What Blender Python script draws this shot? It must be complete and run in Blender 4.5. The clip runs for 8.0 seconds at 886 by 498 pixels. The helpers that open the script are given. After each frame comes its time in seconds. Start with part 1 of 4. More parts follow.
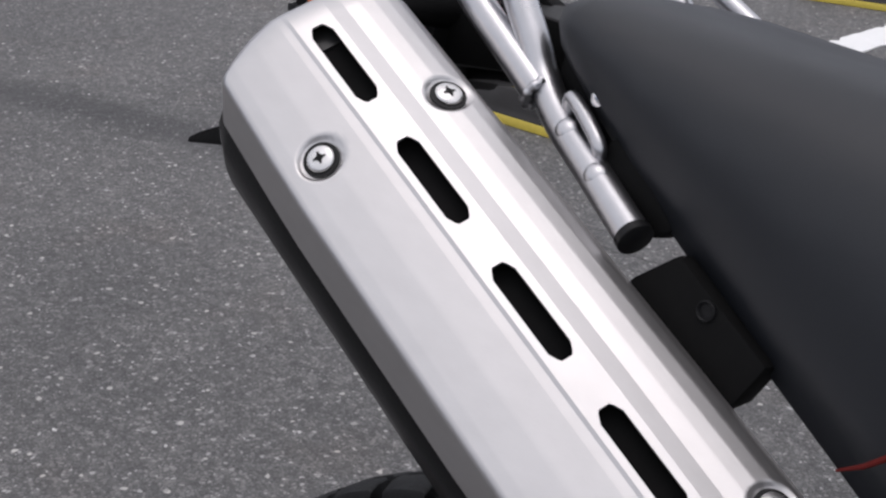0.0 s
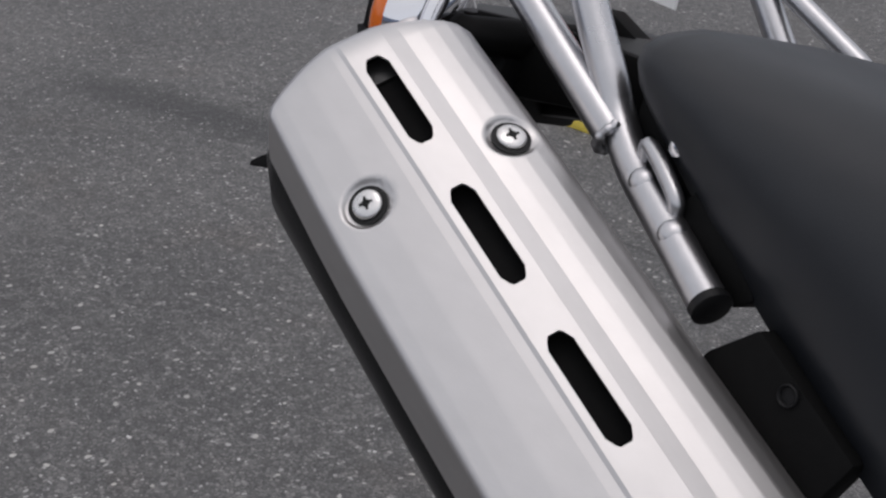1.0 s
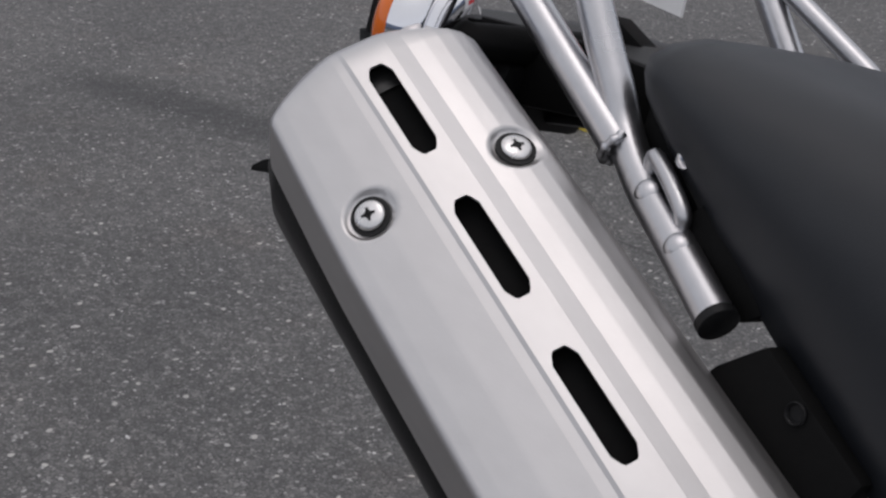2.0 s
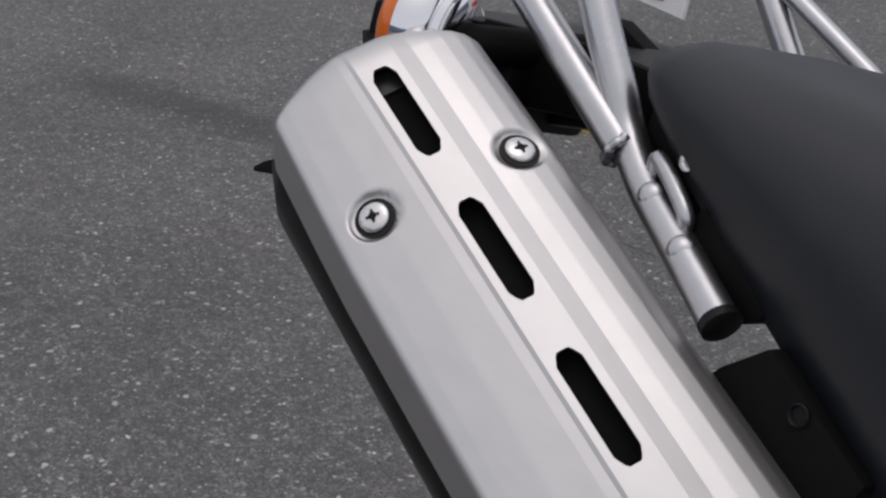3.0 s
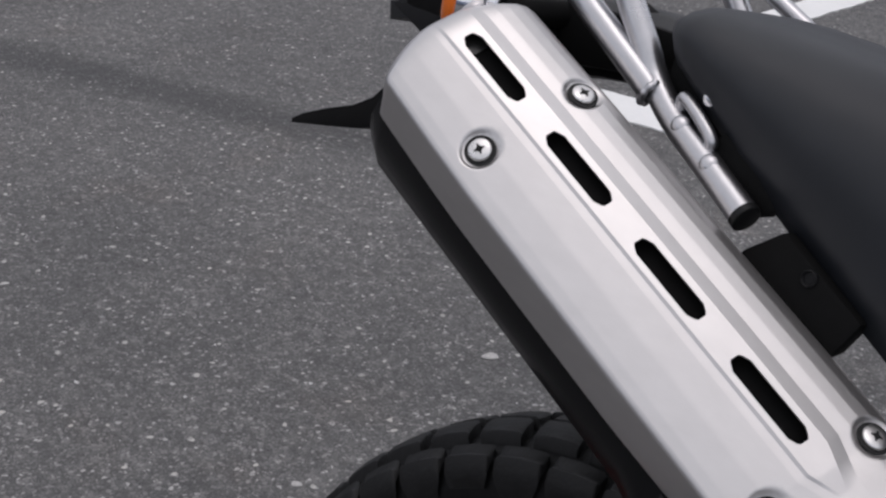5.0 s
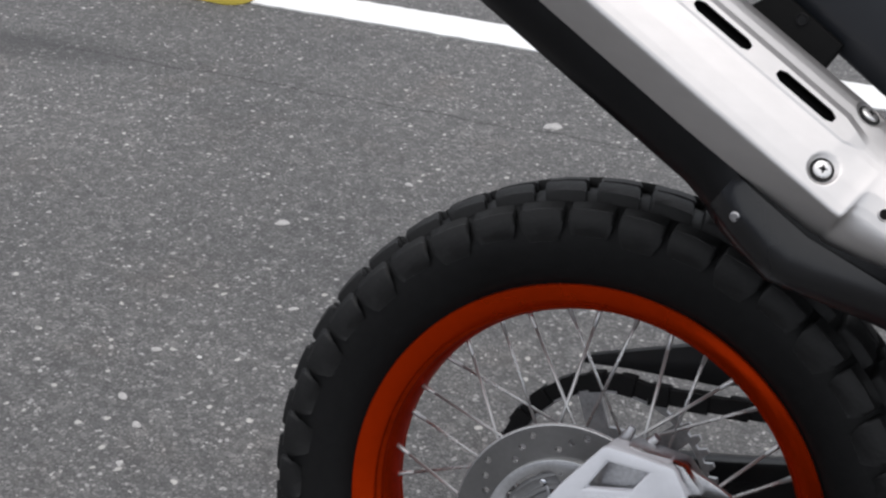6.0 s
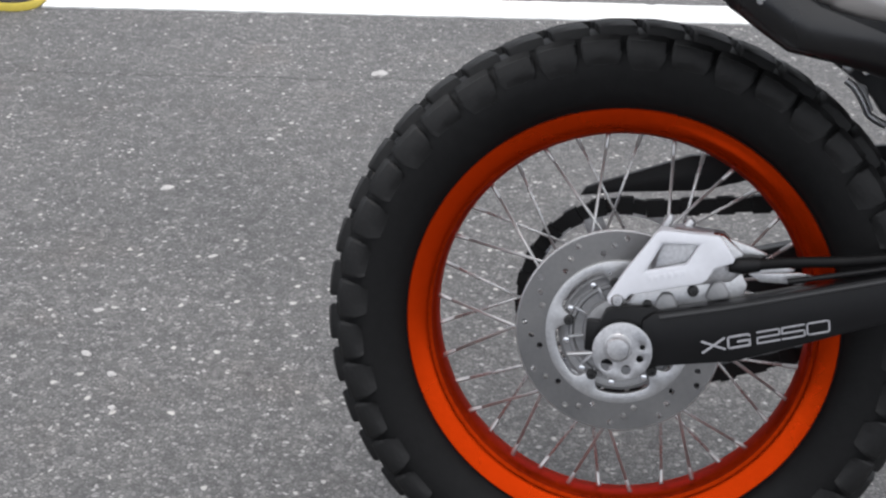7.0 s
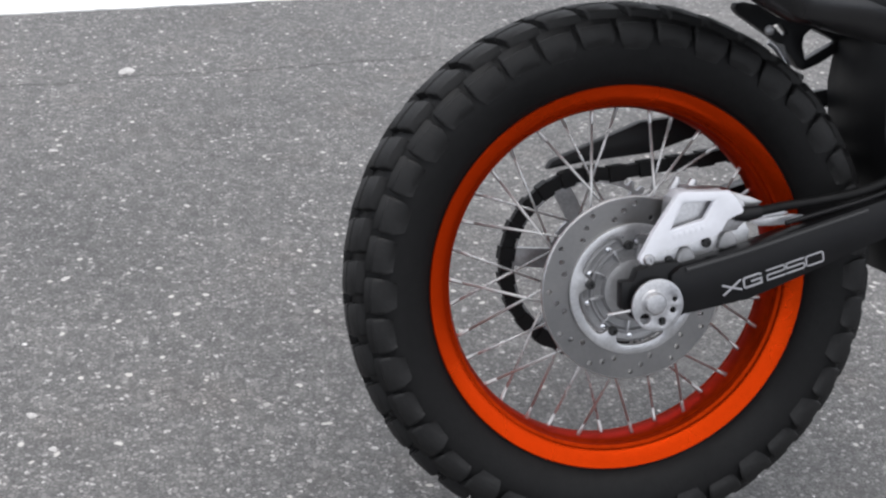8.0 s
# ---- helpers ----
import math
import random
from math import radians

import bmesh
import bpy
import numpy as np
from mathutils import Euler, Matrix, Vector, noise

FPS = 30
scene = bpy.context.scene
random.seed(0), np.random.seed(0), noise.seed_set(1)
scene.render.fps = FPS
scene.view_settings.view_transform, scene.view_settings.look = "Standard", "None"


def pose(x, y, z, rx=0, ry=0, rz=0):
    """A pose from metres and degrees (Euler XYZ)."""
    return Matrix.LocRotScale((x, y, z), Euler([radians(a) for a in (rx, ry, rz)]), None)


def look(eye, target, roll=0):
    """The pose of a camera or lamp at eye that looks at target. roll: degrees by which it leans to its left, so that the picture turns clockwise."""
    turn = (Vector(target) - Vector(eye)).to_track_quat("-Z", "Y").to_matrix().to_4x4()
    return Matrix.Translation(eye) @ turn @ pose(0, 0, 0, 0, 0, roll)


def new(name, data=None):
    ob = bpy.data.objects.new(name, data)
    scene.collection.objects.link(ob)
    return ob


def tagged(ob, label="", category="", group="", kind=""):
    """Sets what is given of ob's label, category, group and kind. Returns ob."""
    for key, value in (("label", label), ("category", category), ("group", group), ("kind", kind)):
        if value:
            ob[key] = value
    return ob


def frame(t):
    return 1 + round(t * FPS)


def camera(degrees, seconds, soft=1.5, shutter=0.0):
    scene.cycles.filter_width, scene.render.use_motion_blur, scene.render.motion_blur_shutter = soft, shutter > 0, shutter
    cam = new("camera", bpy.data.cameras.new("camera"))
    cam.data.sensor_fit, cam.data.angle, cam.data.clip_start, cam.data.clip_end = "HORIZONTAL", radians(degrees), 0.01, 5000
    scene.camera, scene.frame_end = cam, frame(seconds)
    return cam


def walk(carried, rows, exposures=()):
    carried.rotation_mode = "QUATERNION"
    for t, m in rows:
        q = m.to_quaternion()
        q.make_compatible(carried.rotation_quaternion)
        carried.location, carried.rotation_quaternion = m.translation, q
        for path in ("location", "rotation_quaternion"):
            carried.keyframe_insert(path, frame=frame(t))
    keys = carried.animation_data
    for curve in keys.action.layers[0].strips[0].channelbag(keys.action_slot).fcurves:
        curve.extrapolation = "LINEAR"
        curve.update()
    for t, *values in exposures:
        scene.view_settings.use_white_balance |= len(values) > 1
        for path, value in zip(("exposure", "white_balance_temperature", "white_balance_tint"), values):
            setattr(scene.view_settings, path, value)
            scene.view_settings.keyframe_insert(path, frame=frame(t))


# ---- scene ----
cam = camera(36.52, 8.0, soft=2.4)
PATH = [
    (0, (0.3753, -0.3239, 1.0376), (-0.9351, 0.9386, 0.2076), 1.60),
    (0.2, (0.3556, -0.2957, 1.0372), (-1.0104, 0.9098, 0.2120), 1.12),
    (0.3, (0.3497, -0.2911, 1.0419), (-1.0376, 0.8904, 0.2176), 0.76),
    (0.5, (0.3434, -0.2810, 1.0374), (-1.0588, 0.8789, 0.2076), 0.80),
    (1, (0.3432, -0.2699, 1.0353), (-1.0657, 0.8821, 0.2059), 1.93),
    (1.5, (0.3355, -0.2650, 1.0364), (-1.0719, 0.8857, 0.2026), 2.20),
    (3, (0.3349, -0.2681, 1.0395), (-1.0705, 0.8844, 0.2050), 2.32),
    (3.5, (0.3422, -0.2709, 1.0376), (-1.0662, 0.8826, 0.2094), 2.83),
    (4, (0.3361, -0.2762, 1.0348), (-1.0671, 0.8838, 0.2068), 2.80),
    (4.2, (0.3333, -0.2832, 1.0332), (-1.0630, 0.8835, 0.2030), 2.86),
    (5.3, (0.3749, -0.5872, 1.1088), (-0.7090, 0.8175, 0.1859), 4.28),
    (5.5, (0.3466, -0.6714, 1.1102), (-0.6317, 0.7999, 0.1731), 5.47),
    (6, (0.2235, -0.8749, 1.0779), (-0.4378, 0.7611, 0.1365), 5.30),
    (6.3, (0.1685, -0.9755, 1.0569), (-0.3572, 0.7143, 0.1251), 3.94),
    (6.5, (0.1299, -1.0360, 1.0323), (-0.3342, 0.6811, 0.1178), 3.28),
    (7, (-0.0101, -1.1546, 0.9854), (-0.2649, 0.6156, 0.0901), 1.72),
    (7.5, (-0.2365, -1.1625, 0.9951), (-0.1867, 0.6031, 0.0569), 1.80),
    (8, (-0.4955, -1.1907, 1.0133), (-0.0915, 0.5430, 0.1018), 3.61),
]
EXPOSURES = [
    (0, 0.73, 6000, 12), (0.3, 0.61, 6000, 12), (0.7, 0.49, 6050, 10.5), (1.5, 0.34, 6050, 10.5), (4.2, 0.33, 6050, 10.5),
    (5.3, 0.58, 6000, 12), (5.7, 0.78, 6050, 9), (6.1, 1.04, 6050, 8), (6.5, 1.28, 6050, 8), (7, 1.42, 6050, 8), (8, 1.56, 6050, 8),
]
walk(cam, [(t, look(eye, target, roll)) for t, eye, target, roll in PATH], EXPOSURES)

# ---- light ----
world = bpy.data.worlds.new("sky")
scene.world = world
world.use_nodes = True
wt = world.node_tree
sky = wt.nodes.new("ShaderNodeTexSky")
sky.sky_type = "NISHITA"
sky.sun_disc = False
SUN_EL, SUN_AZ = 88.0, 70.0
sky.sun_elevation, sky.sun_rotation = radians(SUN_EL), radians(SUN_AZ)
sky.air_density, sky.dust_density, sky.ozone_density = 0.25, 3.5, 0.3
wt.nodes["Background"].inputs["Strength"].default_value = 0.055
wt.links.new(sky.outputs["Color"], wt.nodes["Background"].inputs["Color"])
sun_data = bpy.data.lights.new("sun", "SUN")
sun_data.energy, sun_data.angle, sun_data.color = 1.5, radians(164), (1.0, 0.955, 0.90)
sun = new("sun", sun_data)
to_sun = Vector((math.sin(radians(SUN_AZ)) * math.cos(radians(SUN_EL)), math.cos(radians(SUN_AZ)) * math.cos(radians(SUN_EL)), math.sin(radians(SUN_EL))))
sun.matrix_world = Matrix.Translation((0, 0, 6)) @ to_sun.to_track_quat("Z", "Y").to_matrix().to_4x4()


# ---- materials ----
def material(name, colour, rough=0.5, metal=0.0, vary=0.12, scale=40.0, bump=0.0, bump_scale=200.0, rough_vary=0.1, stretch=(1, 1, 1), coat=0.0, spec=0.5, edge=(1, 1, 1)):
    """A principled material with two scales of colour variation, uneven gloss and fine relief."""
    m = bpy.data.materials.new(name)
    m.use_nodes = True
    nt = m.node_tree
    n, l = nt.nodes, nt.links
    b = n["Principled BSDF"]
    b.inputs["Metallic"].default_value = metal
    b.inputs["Coat Weight"].default_value = coat
    b.inputs["Specular Tint"].default_value = (*edge, 1)
    b.inputs["Specular IOR Level"].default_value = spec
    co = n.new("ShaderNodeTexCoord")
    mp = n.new("ShaderNodeMapping")
    mp.inputs["Scale"].default_value = stretch
    l.new(co.outputs["Object"], mp.inputs["Vector"])
    fine, broad = n.new("ShaderNodeTexNoise"), n.new("ShaderNodeTexNoise")
    fine.inputs["Scale"].default_value, fine.inputs["Detail"].default_value = scale * 6, 5
    broad.inputs["Scale"].default_value, broad.inputs["Detail"].default_value = scale * 0.5, 4
    for t in (fine, broad):
        l.new(mp.outputs["Vector"], t.inputs["Vector"])
    mix = n.new("ShaderNodeMath")
    mix.operation = "ADD"
    l.new(fine.outputs["Fac"], mix.inputs[0])
    l.new(broad.outputs["Fac"], mix.inputs[1])
    ramp = n.new("ShaderNodeMapRange")
    ramp.inputs["From Min"].default_value, ramp.inputs["From Max"].default_value = 0.6, 1.4
    ramp.inputs["To Min"].default_value, ramp.inputs["To Max"].default_value = 1 - vary, 1 + vary
    l.new(mix.outputs[0], ramp.inputs["Value"])
    hue = n.new("ShaderNodeHueSaturation")
    hue.inputs["Color"].default_value = (*colour, 1)
    l.new(ramp.outputs["Result"], hue.inputs["Value"])
    l.new(hue.outputs["Color"], b.inputs["Base Color"])
    rr = n.new("ShaderNodeMapRange")
    rr.inputs["From Min"].default_value, rr.inputs["From Max"].default_value = 0.3, 0.7
    rr.inputs["To Min"].default_value, rr.inputs["To Max"].default_value = max(0.02, rough - rough_vary), min(1, rough + rough_vary)
    l.new(broad.outputs["Fac"], rr.inputs["Value"])
    l.new(rr.outputs["Result"], b.inputs["Roughness"])
    if bump:
        bt = n.new("ShaderNodeTexNoise")
        bt.inputs["Scale"].default_value, bt.inputs["Detail"].default_value = bump_scale, 6
        l.new(mp.outputs["Vector"], bt.inputs["Vector"])
        bp = n.new("ShaderNodeBump")
        bp.inputs["Strength"].default_value, bp.inputs["Distance"].default_value = bump, 0.001
        l.new(bt.outputs["Fac"], bp.inputs["Height"])
        l.new(bp.outputs["Normal"], b.inputs["Normal"])
    return m


def streak_node(n, l, pos, a, b_, width, wobble):
    """1 on the strip from a to b (x, y), fading out at its sides; the strip wanders by the noise wobble."""
    ax, ay, bx, by = *a, *b_
    length = math.hypot(bx - ax, by - ay)
    dx, dy = (bx - ax) / length, (by - ay) / length
    sep = n.new("ShaderNodeSeparateXYZ")
    l.new(pos, sep.inputs[0])

    def lin(cx, cy, c):
        m1, m2, s = n.new("ShaderNodeMath"), n.new("ShaderNodeMath"), n.new("ShaderNodeMath")
        m1.operation, m2.operation, s.operation = "MULTIPLY", "MULTIPLY_ADD", "ADD"
        l.new(sep.outputs["X"], m1.inputs[0])
        m1.inputs[1].default_value = cx
        l.new(sep.outputs["Y"], m2.inputs[0])
        m2.inputs[1].default_value = cy
        l.new(m1.outputs[0], m2.inputs[2])
        l.new(m2.outputs[0], s.inputs[0])
        s.inputs[1].default_value = c
        return s.outputs[0]

    across = lin(-dy, dx, dy * ax - dx * ay)
    along = lin(dx, dy, -dx * ax - dy * ay)
    add = n.new("ShaderNodeMath")
    add.operation = "ADD"
    l.new(across, add.inputs[0])
    l.new(wobble, add.inputs[1])
    ab = n.new("ShaderNodeMath")
    ab.operation = "ABSOLUTE"
    l.new(add.outputs[0], ab.inputs[0])
    side = n.new("ShaderNodeMapRange")
    side.inputs["From Min"].default_value, side.inputs["From Max"].default_value = width * 0.3, width
    side.inputs["To Min"].default_value, side.inputs["To Max"].default_value = 1, 0
    l.new(ab.outputs[0], side.inputs["Value"])
    near = n.new("ShaderNodeMapRange")
    near.inputs["From Min"].default_value, near.inputs["From Max"].default_value = -0.15, 0.15
    l.new(along, near.inputs["Value"])
    far = n.new("ShaderNodeMapRange")
    far.inputs["From Min"].default_value, far.inputs["From Max"].default_value = length - 0.2, length + 0.2
    far.inputs["To Min"].default_value, far.inputs["To Max"].default_value = 1, 0
    l.new(along, far.inputs["Value"])
    p = n.new("ShaderNodeMath")
    p.operation = "MULTIPLY"
    l.new(side.outputs["Result"], p.inputs[0])
    l.new(near.outputs["Result"], p.inputs[1])
    q = n.new("ShaderNodeMath")
    q.operation = "MULTIPLY"
    l.new(p.outputs[0], q.inputs[0])
    l.new(far.outputs["Result"], q.inputs[1])
    return q.outputs[0]


def asphalt_material():
    m = bpy.data.materials.new("asphalt")
    m.use_nodes = True
    nt = m.node_tree
    n, l = nt.nodes, nt.links
    b = n["Principled BSDF"]
    b.inputs["Roughness"].default_value = 0.72
    b.inputs["Specular IOR Level"].default_value = 0.6
    geo = n.new("ShaderNodeNewGeometry")
    pos = geo.outputs["Position"]

    def noise_node(scale, detail=5, rough=0.6):
        t = n.new("ShaderNodeTexNoise")
        t.inputs["Scale"].default_value, t.inputs["Detail"].default_value, t.inputs["Roughness"].default_value = scale, detail, rough
        l.new(pos, t.inputs["Vector"])
        return t

    def ramp(src, stops):
        r = n.new("ShaderNodeValToRGB")
        while len(r.color_ramp.elements) < len(stops):
            r.color_ramp.elements.new(0.5)
        for e, (p, c) in zip(r.color_ramp.elements, stops):
            e.position, e.color = p, (*c, 1)
        l.new(src, r.inputs["Fac"])
        return r.outputs["Color"]

    def blend(kind, fac, a, b2):
        x = n.new("ShaderNodeMix")
        x.data_type, x.blend_type = "RGBA", kind
        if isinstance(fac, float):
            x.inputs["Factor"].default_value = fac
        else:
            l.new(fac, x.inputs["Factor"])
        for s, v in ((6, a), (7, b2)):
            if isinstance(v, tuple):
                x.inputs[s].default_value = (*v, 1)
            else:
                l.new(v, x.inputs[s])
        return x.outputs[2]

    # stones of the aggregate: cells with a tone of their own, dark bitumen between
    cells = n.new("ShaderNodeTexVoronoi")
    cells.inputs["Scale"].default_value = 155
    edge = n.new("ShaderNodeTexVoronoi")
    edge.feature = "DISTANCE_TO_EDGE"
    edge.inputs["Scale"].default_value = 155
    big = n.new("ShaderNodeTexVoronoi")
    big.inputs["Scale"].default_value = 75
    warp = noise_node(60, 3)
    off = n.new("ShaderNodeVectorMath")
    off.operation = "MULTIPLY_ADD"
    l.new(warp.outputs["Color"], off.inputs[0])
    off.inputs[1].default_value = (0.012, 0.012, 0.012)
    l.new(pos, off.inputs[2])
    for t in (cells, edge, big):
        l.new(off.outputs[0], t.inputs["Vector"])
    sepc = n.new("ShaderNodeSeparateColor")
    l.new(cells.outputs["Color"], sepc.inputs[0])
    stone = ramp(sepc.outputs["Red"], [(0.0, (0.0972, 0.0963, 0.0963)), (0.4, (0.144, 0.1422, 0.1413)), (0.78, (0.1845, 0.1818, 0.1809)), (0.93, (0.243, 0.2394, 0.2367)), (1.0, (0.414, 0.4095, 0.405))])
    # joints fade in and out where the binder is worn away
    worn = noise_node(38, 4, 0.7)
    depth = n.new("ShaderNodeMapRange")
    depth.inputs["From Min"].default_value, depth.inputs["From Max"].default_value = 0.38, 0.62
    depth.inputs["To Min"].default_value, depth.inputs["To Max"].default_value = 0.05, 0.30
    l.new(worn.outputs["Fac"], depth.inputs["Value"])
    joint = n.new("ShaderNodeMapRange")
    joint.inputs["From Min"].default_value = 0.0
    l.new(depth.outputs["Result"], joint.inputs["From Max"])
    l.new(edge.outputs["Distance"], joint.inputs["Value"])
    col = blend("MIX", joint.outputs["Result"], (0.072, 0.071, 0.071), stone)
    # open pores between the stones, and mottling a hand wide
    pores = noise_node(190, 3, 0.65)
    col = blend("MULTIPLY", 1.0, col, ramp(pores.outputs["Fac"], [(0.30, (0.42, 0.42, 0.42)), (0.42, (0.96, 0.96, 0.96)), (0.60, (1.04, 1.04, 1.04)), (0.72, (1.45, 1.45, 1.45))]))
    mottle = noise_node(22, 5, 0.7)
    col = blend("MULTIPLY", 1.0, col, ramp(mottle.outputs["Fac"], [(0.32, (0.86, 0.86, 0.87)), (0.68, (1.15, 1.15, 1.14))]))
    sepb = n.new("ShaderNodeSeparateColor")
    l.new(big.outputs["Color"], sepb.inputs[0])
    bright = n.new("ShaderNodeMapRange")
    bright.inputs["From Min"].default_value, bright.inputs["From Max"].default_value = 0.965, 0.975
    l.new(sepb.outputs["Green"], bright.inputs["Value"])
    core = n.new("ShaderNodeMapRange")
    core.inputs["From Min"].default_value, core.inputs["From Max"].default_value = 0.42, 0.28
    l.new(big.outputs["Distance"], core.inputs["Value"])
    fleck = n.new("ShaderNodeMath")
    fleck.operation = "MULTIPLY"
    l.new(bright.outputs["Result"], fleck.inputs[0])
    l.new(core.outputs["Result"], fleck.inputs[1])
    col = blend("MIX", fleck.outputs[0], col, (0.5, 0.49, 0.47))
    # broad patches, a brownish tint here and there
    patch = noise_node(1.6, 6, 0.65)
    col = blend("MULTIPLY", 1.0, col, ramp(patch.outputs["Fac"], [(0.3, (0.76, 0.76, 0.76)), (0.7, (1.2, 1.19, 1.17))]))
    tint = noise_node(5.0, 4, 0.6)
    tf = n.new("ShaderNodeMapRange")
    tf.inputs["From Min"].default_value, tf.inputs["From Max"].default_value = 0.55, 0.75
    tf.inputs["To Max"].default_value = 0.35
    l.new(tint.outputs["Fac"], tf.inputs["Value"])
    col = blend("MULTIPLY", tf.outputs["Result"], col, (1.0, 0.88, 0.8))
    # the tar seam with its dark smear, and a fine crack
    wob = noise_node(3.0, 5, 0.7)
    wm = n.new("ShaderNodeMapRange")
    wm.inputs["From Min"].default_value, wm.inputs["From Max"].default_value = 0.2, 0.8
    wm.inputs["To Min"].default_value, wm.inputs["To Max"].default_value = -0.035, 0.035
    l.new(wob.outputs["Fac"], wm.inputs["Value"])
    smear = streak_node(n, l, pos, (-2.75, 1.05), (-1.45, 1.44), 0.11, wm.outputs["Result"])
    sm = n.new("ShaderNodeMath")
    sm.operation = "MULTIPLY"
    l.new(smear, sm.inputs[0])
    sm.inputs[1].default_value = 0.55
    col = blend("MIX", sm.outputs[0], col, (0.028, 0.028, 0.03))
    crack = streak_node(n, l, pos, (-1.7, 1.385), (0.2, 1.70), 0.0065, wm.outputs["Result"])
    cm = n.new("ShaderNodeMath")
    cm.operation = "MULTIPLY"
    l.new(crack, cm.inputs[0])
    cm.inputs[1].default_value = 0.6
    col = blend("MIX", cm.outputs[0], col, (0.02, 0.02, 0.02))
    l.new(col, b.inputs["Base Color"])
    h = n.new("ShaderNodeMath")
    h.operation = "MULTIPLY_ADD"
    l.new(joint.outputs["Result"], h.inputs[0])
    l.new(sepc.outputs["Green"], h.inputs[1])
    l.new(noise_node(500, 3).outputs["Fac"], h.inputs[2])
    bp = n.new("ShaderNodeBump")
    bp.inputs["Strength"].default_value, bp.inputs["Distance"].default_value = 0.9, 0.0022
    l.new(h.outputs[0], bp.inputs["Height"])
    l.new(bp.outputs["Normal"], b.inputs["Normal"])
    return m


ASPHALT = asphalt_material()
STEEL = material("brushed_steel", (0.625, 0.61, 0.604), 0.42, 1.0, 0.045, 16, 0.03, 900, 0.06, (0.5, 1.2, 1.2))
CHROME = material("chrome", (0.80, 0.80, 0.82), 0.05, 1.0, 0.02, 20, rough_vary=0.03)
SILVER_TUBE = material("silver_tube", (0.52, 0.52, 0.535), 0.29, 1.0, 0.06, 25, 0.08, 500, 0.06)
ALU = material("aluminium", (0.50, 0.50, 0.51), 0.38, 1.0, 0.28, 55, 0.2, 500, 0.12)
PALE_ALU = material("pale_aluminium", (0.52, 0.52, 0.525), 0.34, 0.9, 0.2, 45, 0.12, 500, 0.08)
ALU_PAINT = material("silver_paint", (0.66, 0.66, 0.69), 0.38, 0.25, 0.05, 30, 0.1, 500, 0.06)
DISC_STEEL = material("disc_steel", (0.235, 0.23, 0.225), 0.36, 1.0, 0.09, 35, 0.12, 600, 0.08)
DARK_STEEL = material("dark_steel", (0.035, 0.035, 0.035), 0.45, 0.5, 0.15, 40, 0.2, 500)
BLACK_PAINT = material("black_paint", (0.0052, 0.0052, 0.0058), 0.36, 0.0, 0.2, 30, 0.12, 700, spec=0.24)
GUARD_BLACK = material("guard_black", (0.0076, 0.0077, 0.0086), 0.30, 0.0, 0.2, 25, 0.10, 600, 0.08, spec=0.5)
MATT_BLACK = material("matt_black", (0.006, 0.006, 0.0064), 0.6, 0.0, 0.2, 30, 0.2, 600, spec=0.22)
BLACK_PLASTIC = material("black_plastic", (0.006, 0.006, 0.0066), 0.5, 0.0, 0.15, 30, 0.2, 900, spec=0.25)
RUBBER = material("tyre_rubber", (0.0052, 0.0052, 0.0054), 0.58, 0.0, 0.45, 18, 0.35, 260, 0.14, spec=0.18)
SEAT_VINYL = material("seat_vinyl", (0.0120, 0.0138, 0.0176), 0.50, 0.0, 0.08, 20, 0.10, 1500, 0.05, spec=0.48)
GREY_PLASTIC = material("grey_plastic", (0.022, 0.0225, 0.024), 0.55, 0.0, 0.1, 20, 0.2, 1200, 0.05)
ORANGE = material("orange_rim", (0.45, 0.030, 0.001), 0.26, 0.75, 0.08, 18, 0.06, 300, 0.05, spec=0.3, edge=(1.0, 0.24, 0.05))
SPOKE = material("spoke_steel", (0.50, 0.50, 0.50), 0.28, 0.72, 0.08, 40, rough_vary=0.06)
AMBER = material("amber_lens", (0.75, 0.16, 0.01), 0.2, 0.0, 0.05, 60, coat=0.4)
LETTER = material("silver_lettering", (0.40, 0.40, 0.42), 0.45, 0.3, 0.08, 60)
TREAD = material("dusty_tread", (0.0062, 0.0061, 0.0062), 0.55, 0.0, 0.45, 24, 0.5, 260, 0.14, spec=0.32)
# near-black for gaps and shaded parts, the shade put into the colour
SHADE_BLACK = material("deep_shade_black", (0.005, 0.005, 0.005), 0.7, 0.0, 0.2, 30, 0.2, 400, spec=0.12)
SCREW_STEEL = material("screw_steel", (0.72, 0.71, 0.70), 0.30, 1.0, 0.15, 90, 0.1, 500, 0.08)
# the rim's orange made darker, so the colour holds the well's shade
RIM_WELL = material("shaded_orange", (0.31, 0.022, 0.001), 0.36, 0.6, 0.35, 30, 0.12, 300, 0.1, spec=0.06, edge=(1.0, 0.14, 0.02))
HUB_GREY = material("hub_grey", (0.27, 0.27, 0.275), 0.42, 0.55, 0.15, 40, 0.2, 400)
GUARD_PAINT = material("guard_paint", (0.68, 0.69, 0.73), 0.42, 0.1, 0.05, 30, 0.1, 500, 0.06)
HOLE = material("hole_black", (0.008, 0.008, 0.008), 0.8, 0.0, 0.1, 60)
WHITE_LINE = material("road_paint", (0.80, 0.80, 0.79), 0.75, 0.0, 0.05, 14, 0.7, 220, 0.1)
STOP_RUBBER = material("stop_rubber", (0.020, 0.019, 0.019), 0.75, 0.0, 0.2, 25, 0.3, 250)
STOP_YELLOW = material("stop_yellow", (0.58, 0.46, 0.065), 0.6, 0.0, 0.16, 25, 0.2, 250)
WHITE_PLATE = material("white_plate", (0.8, 0.8, 0.8), 0.4, 0.0, 0.03, 30)
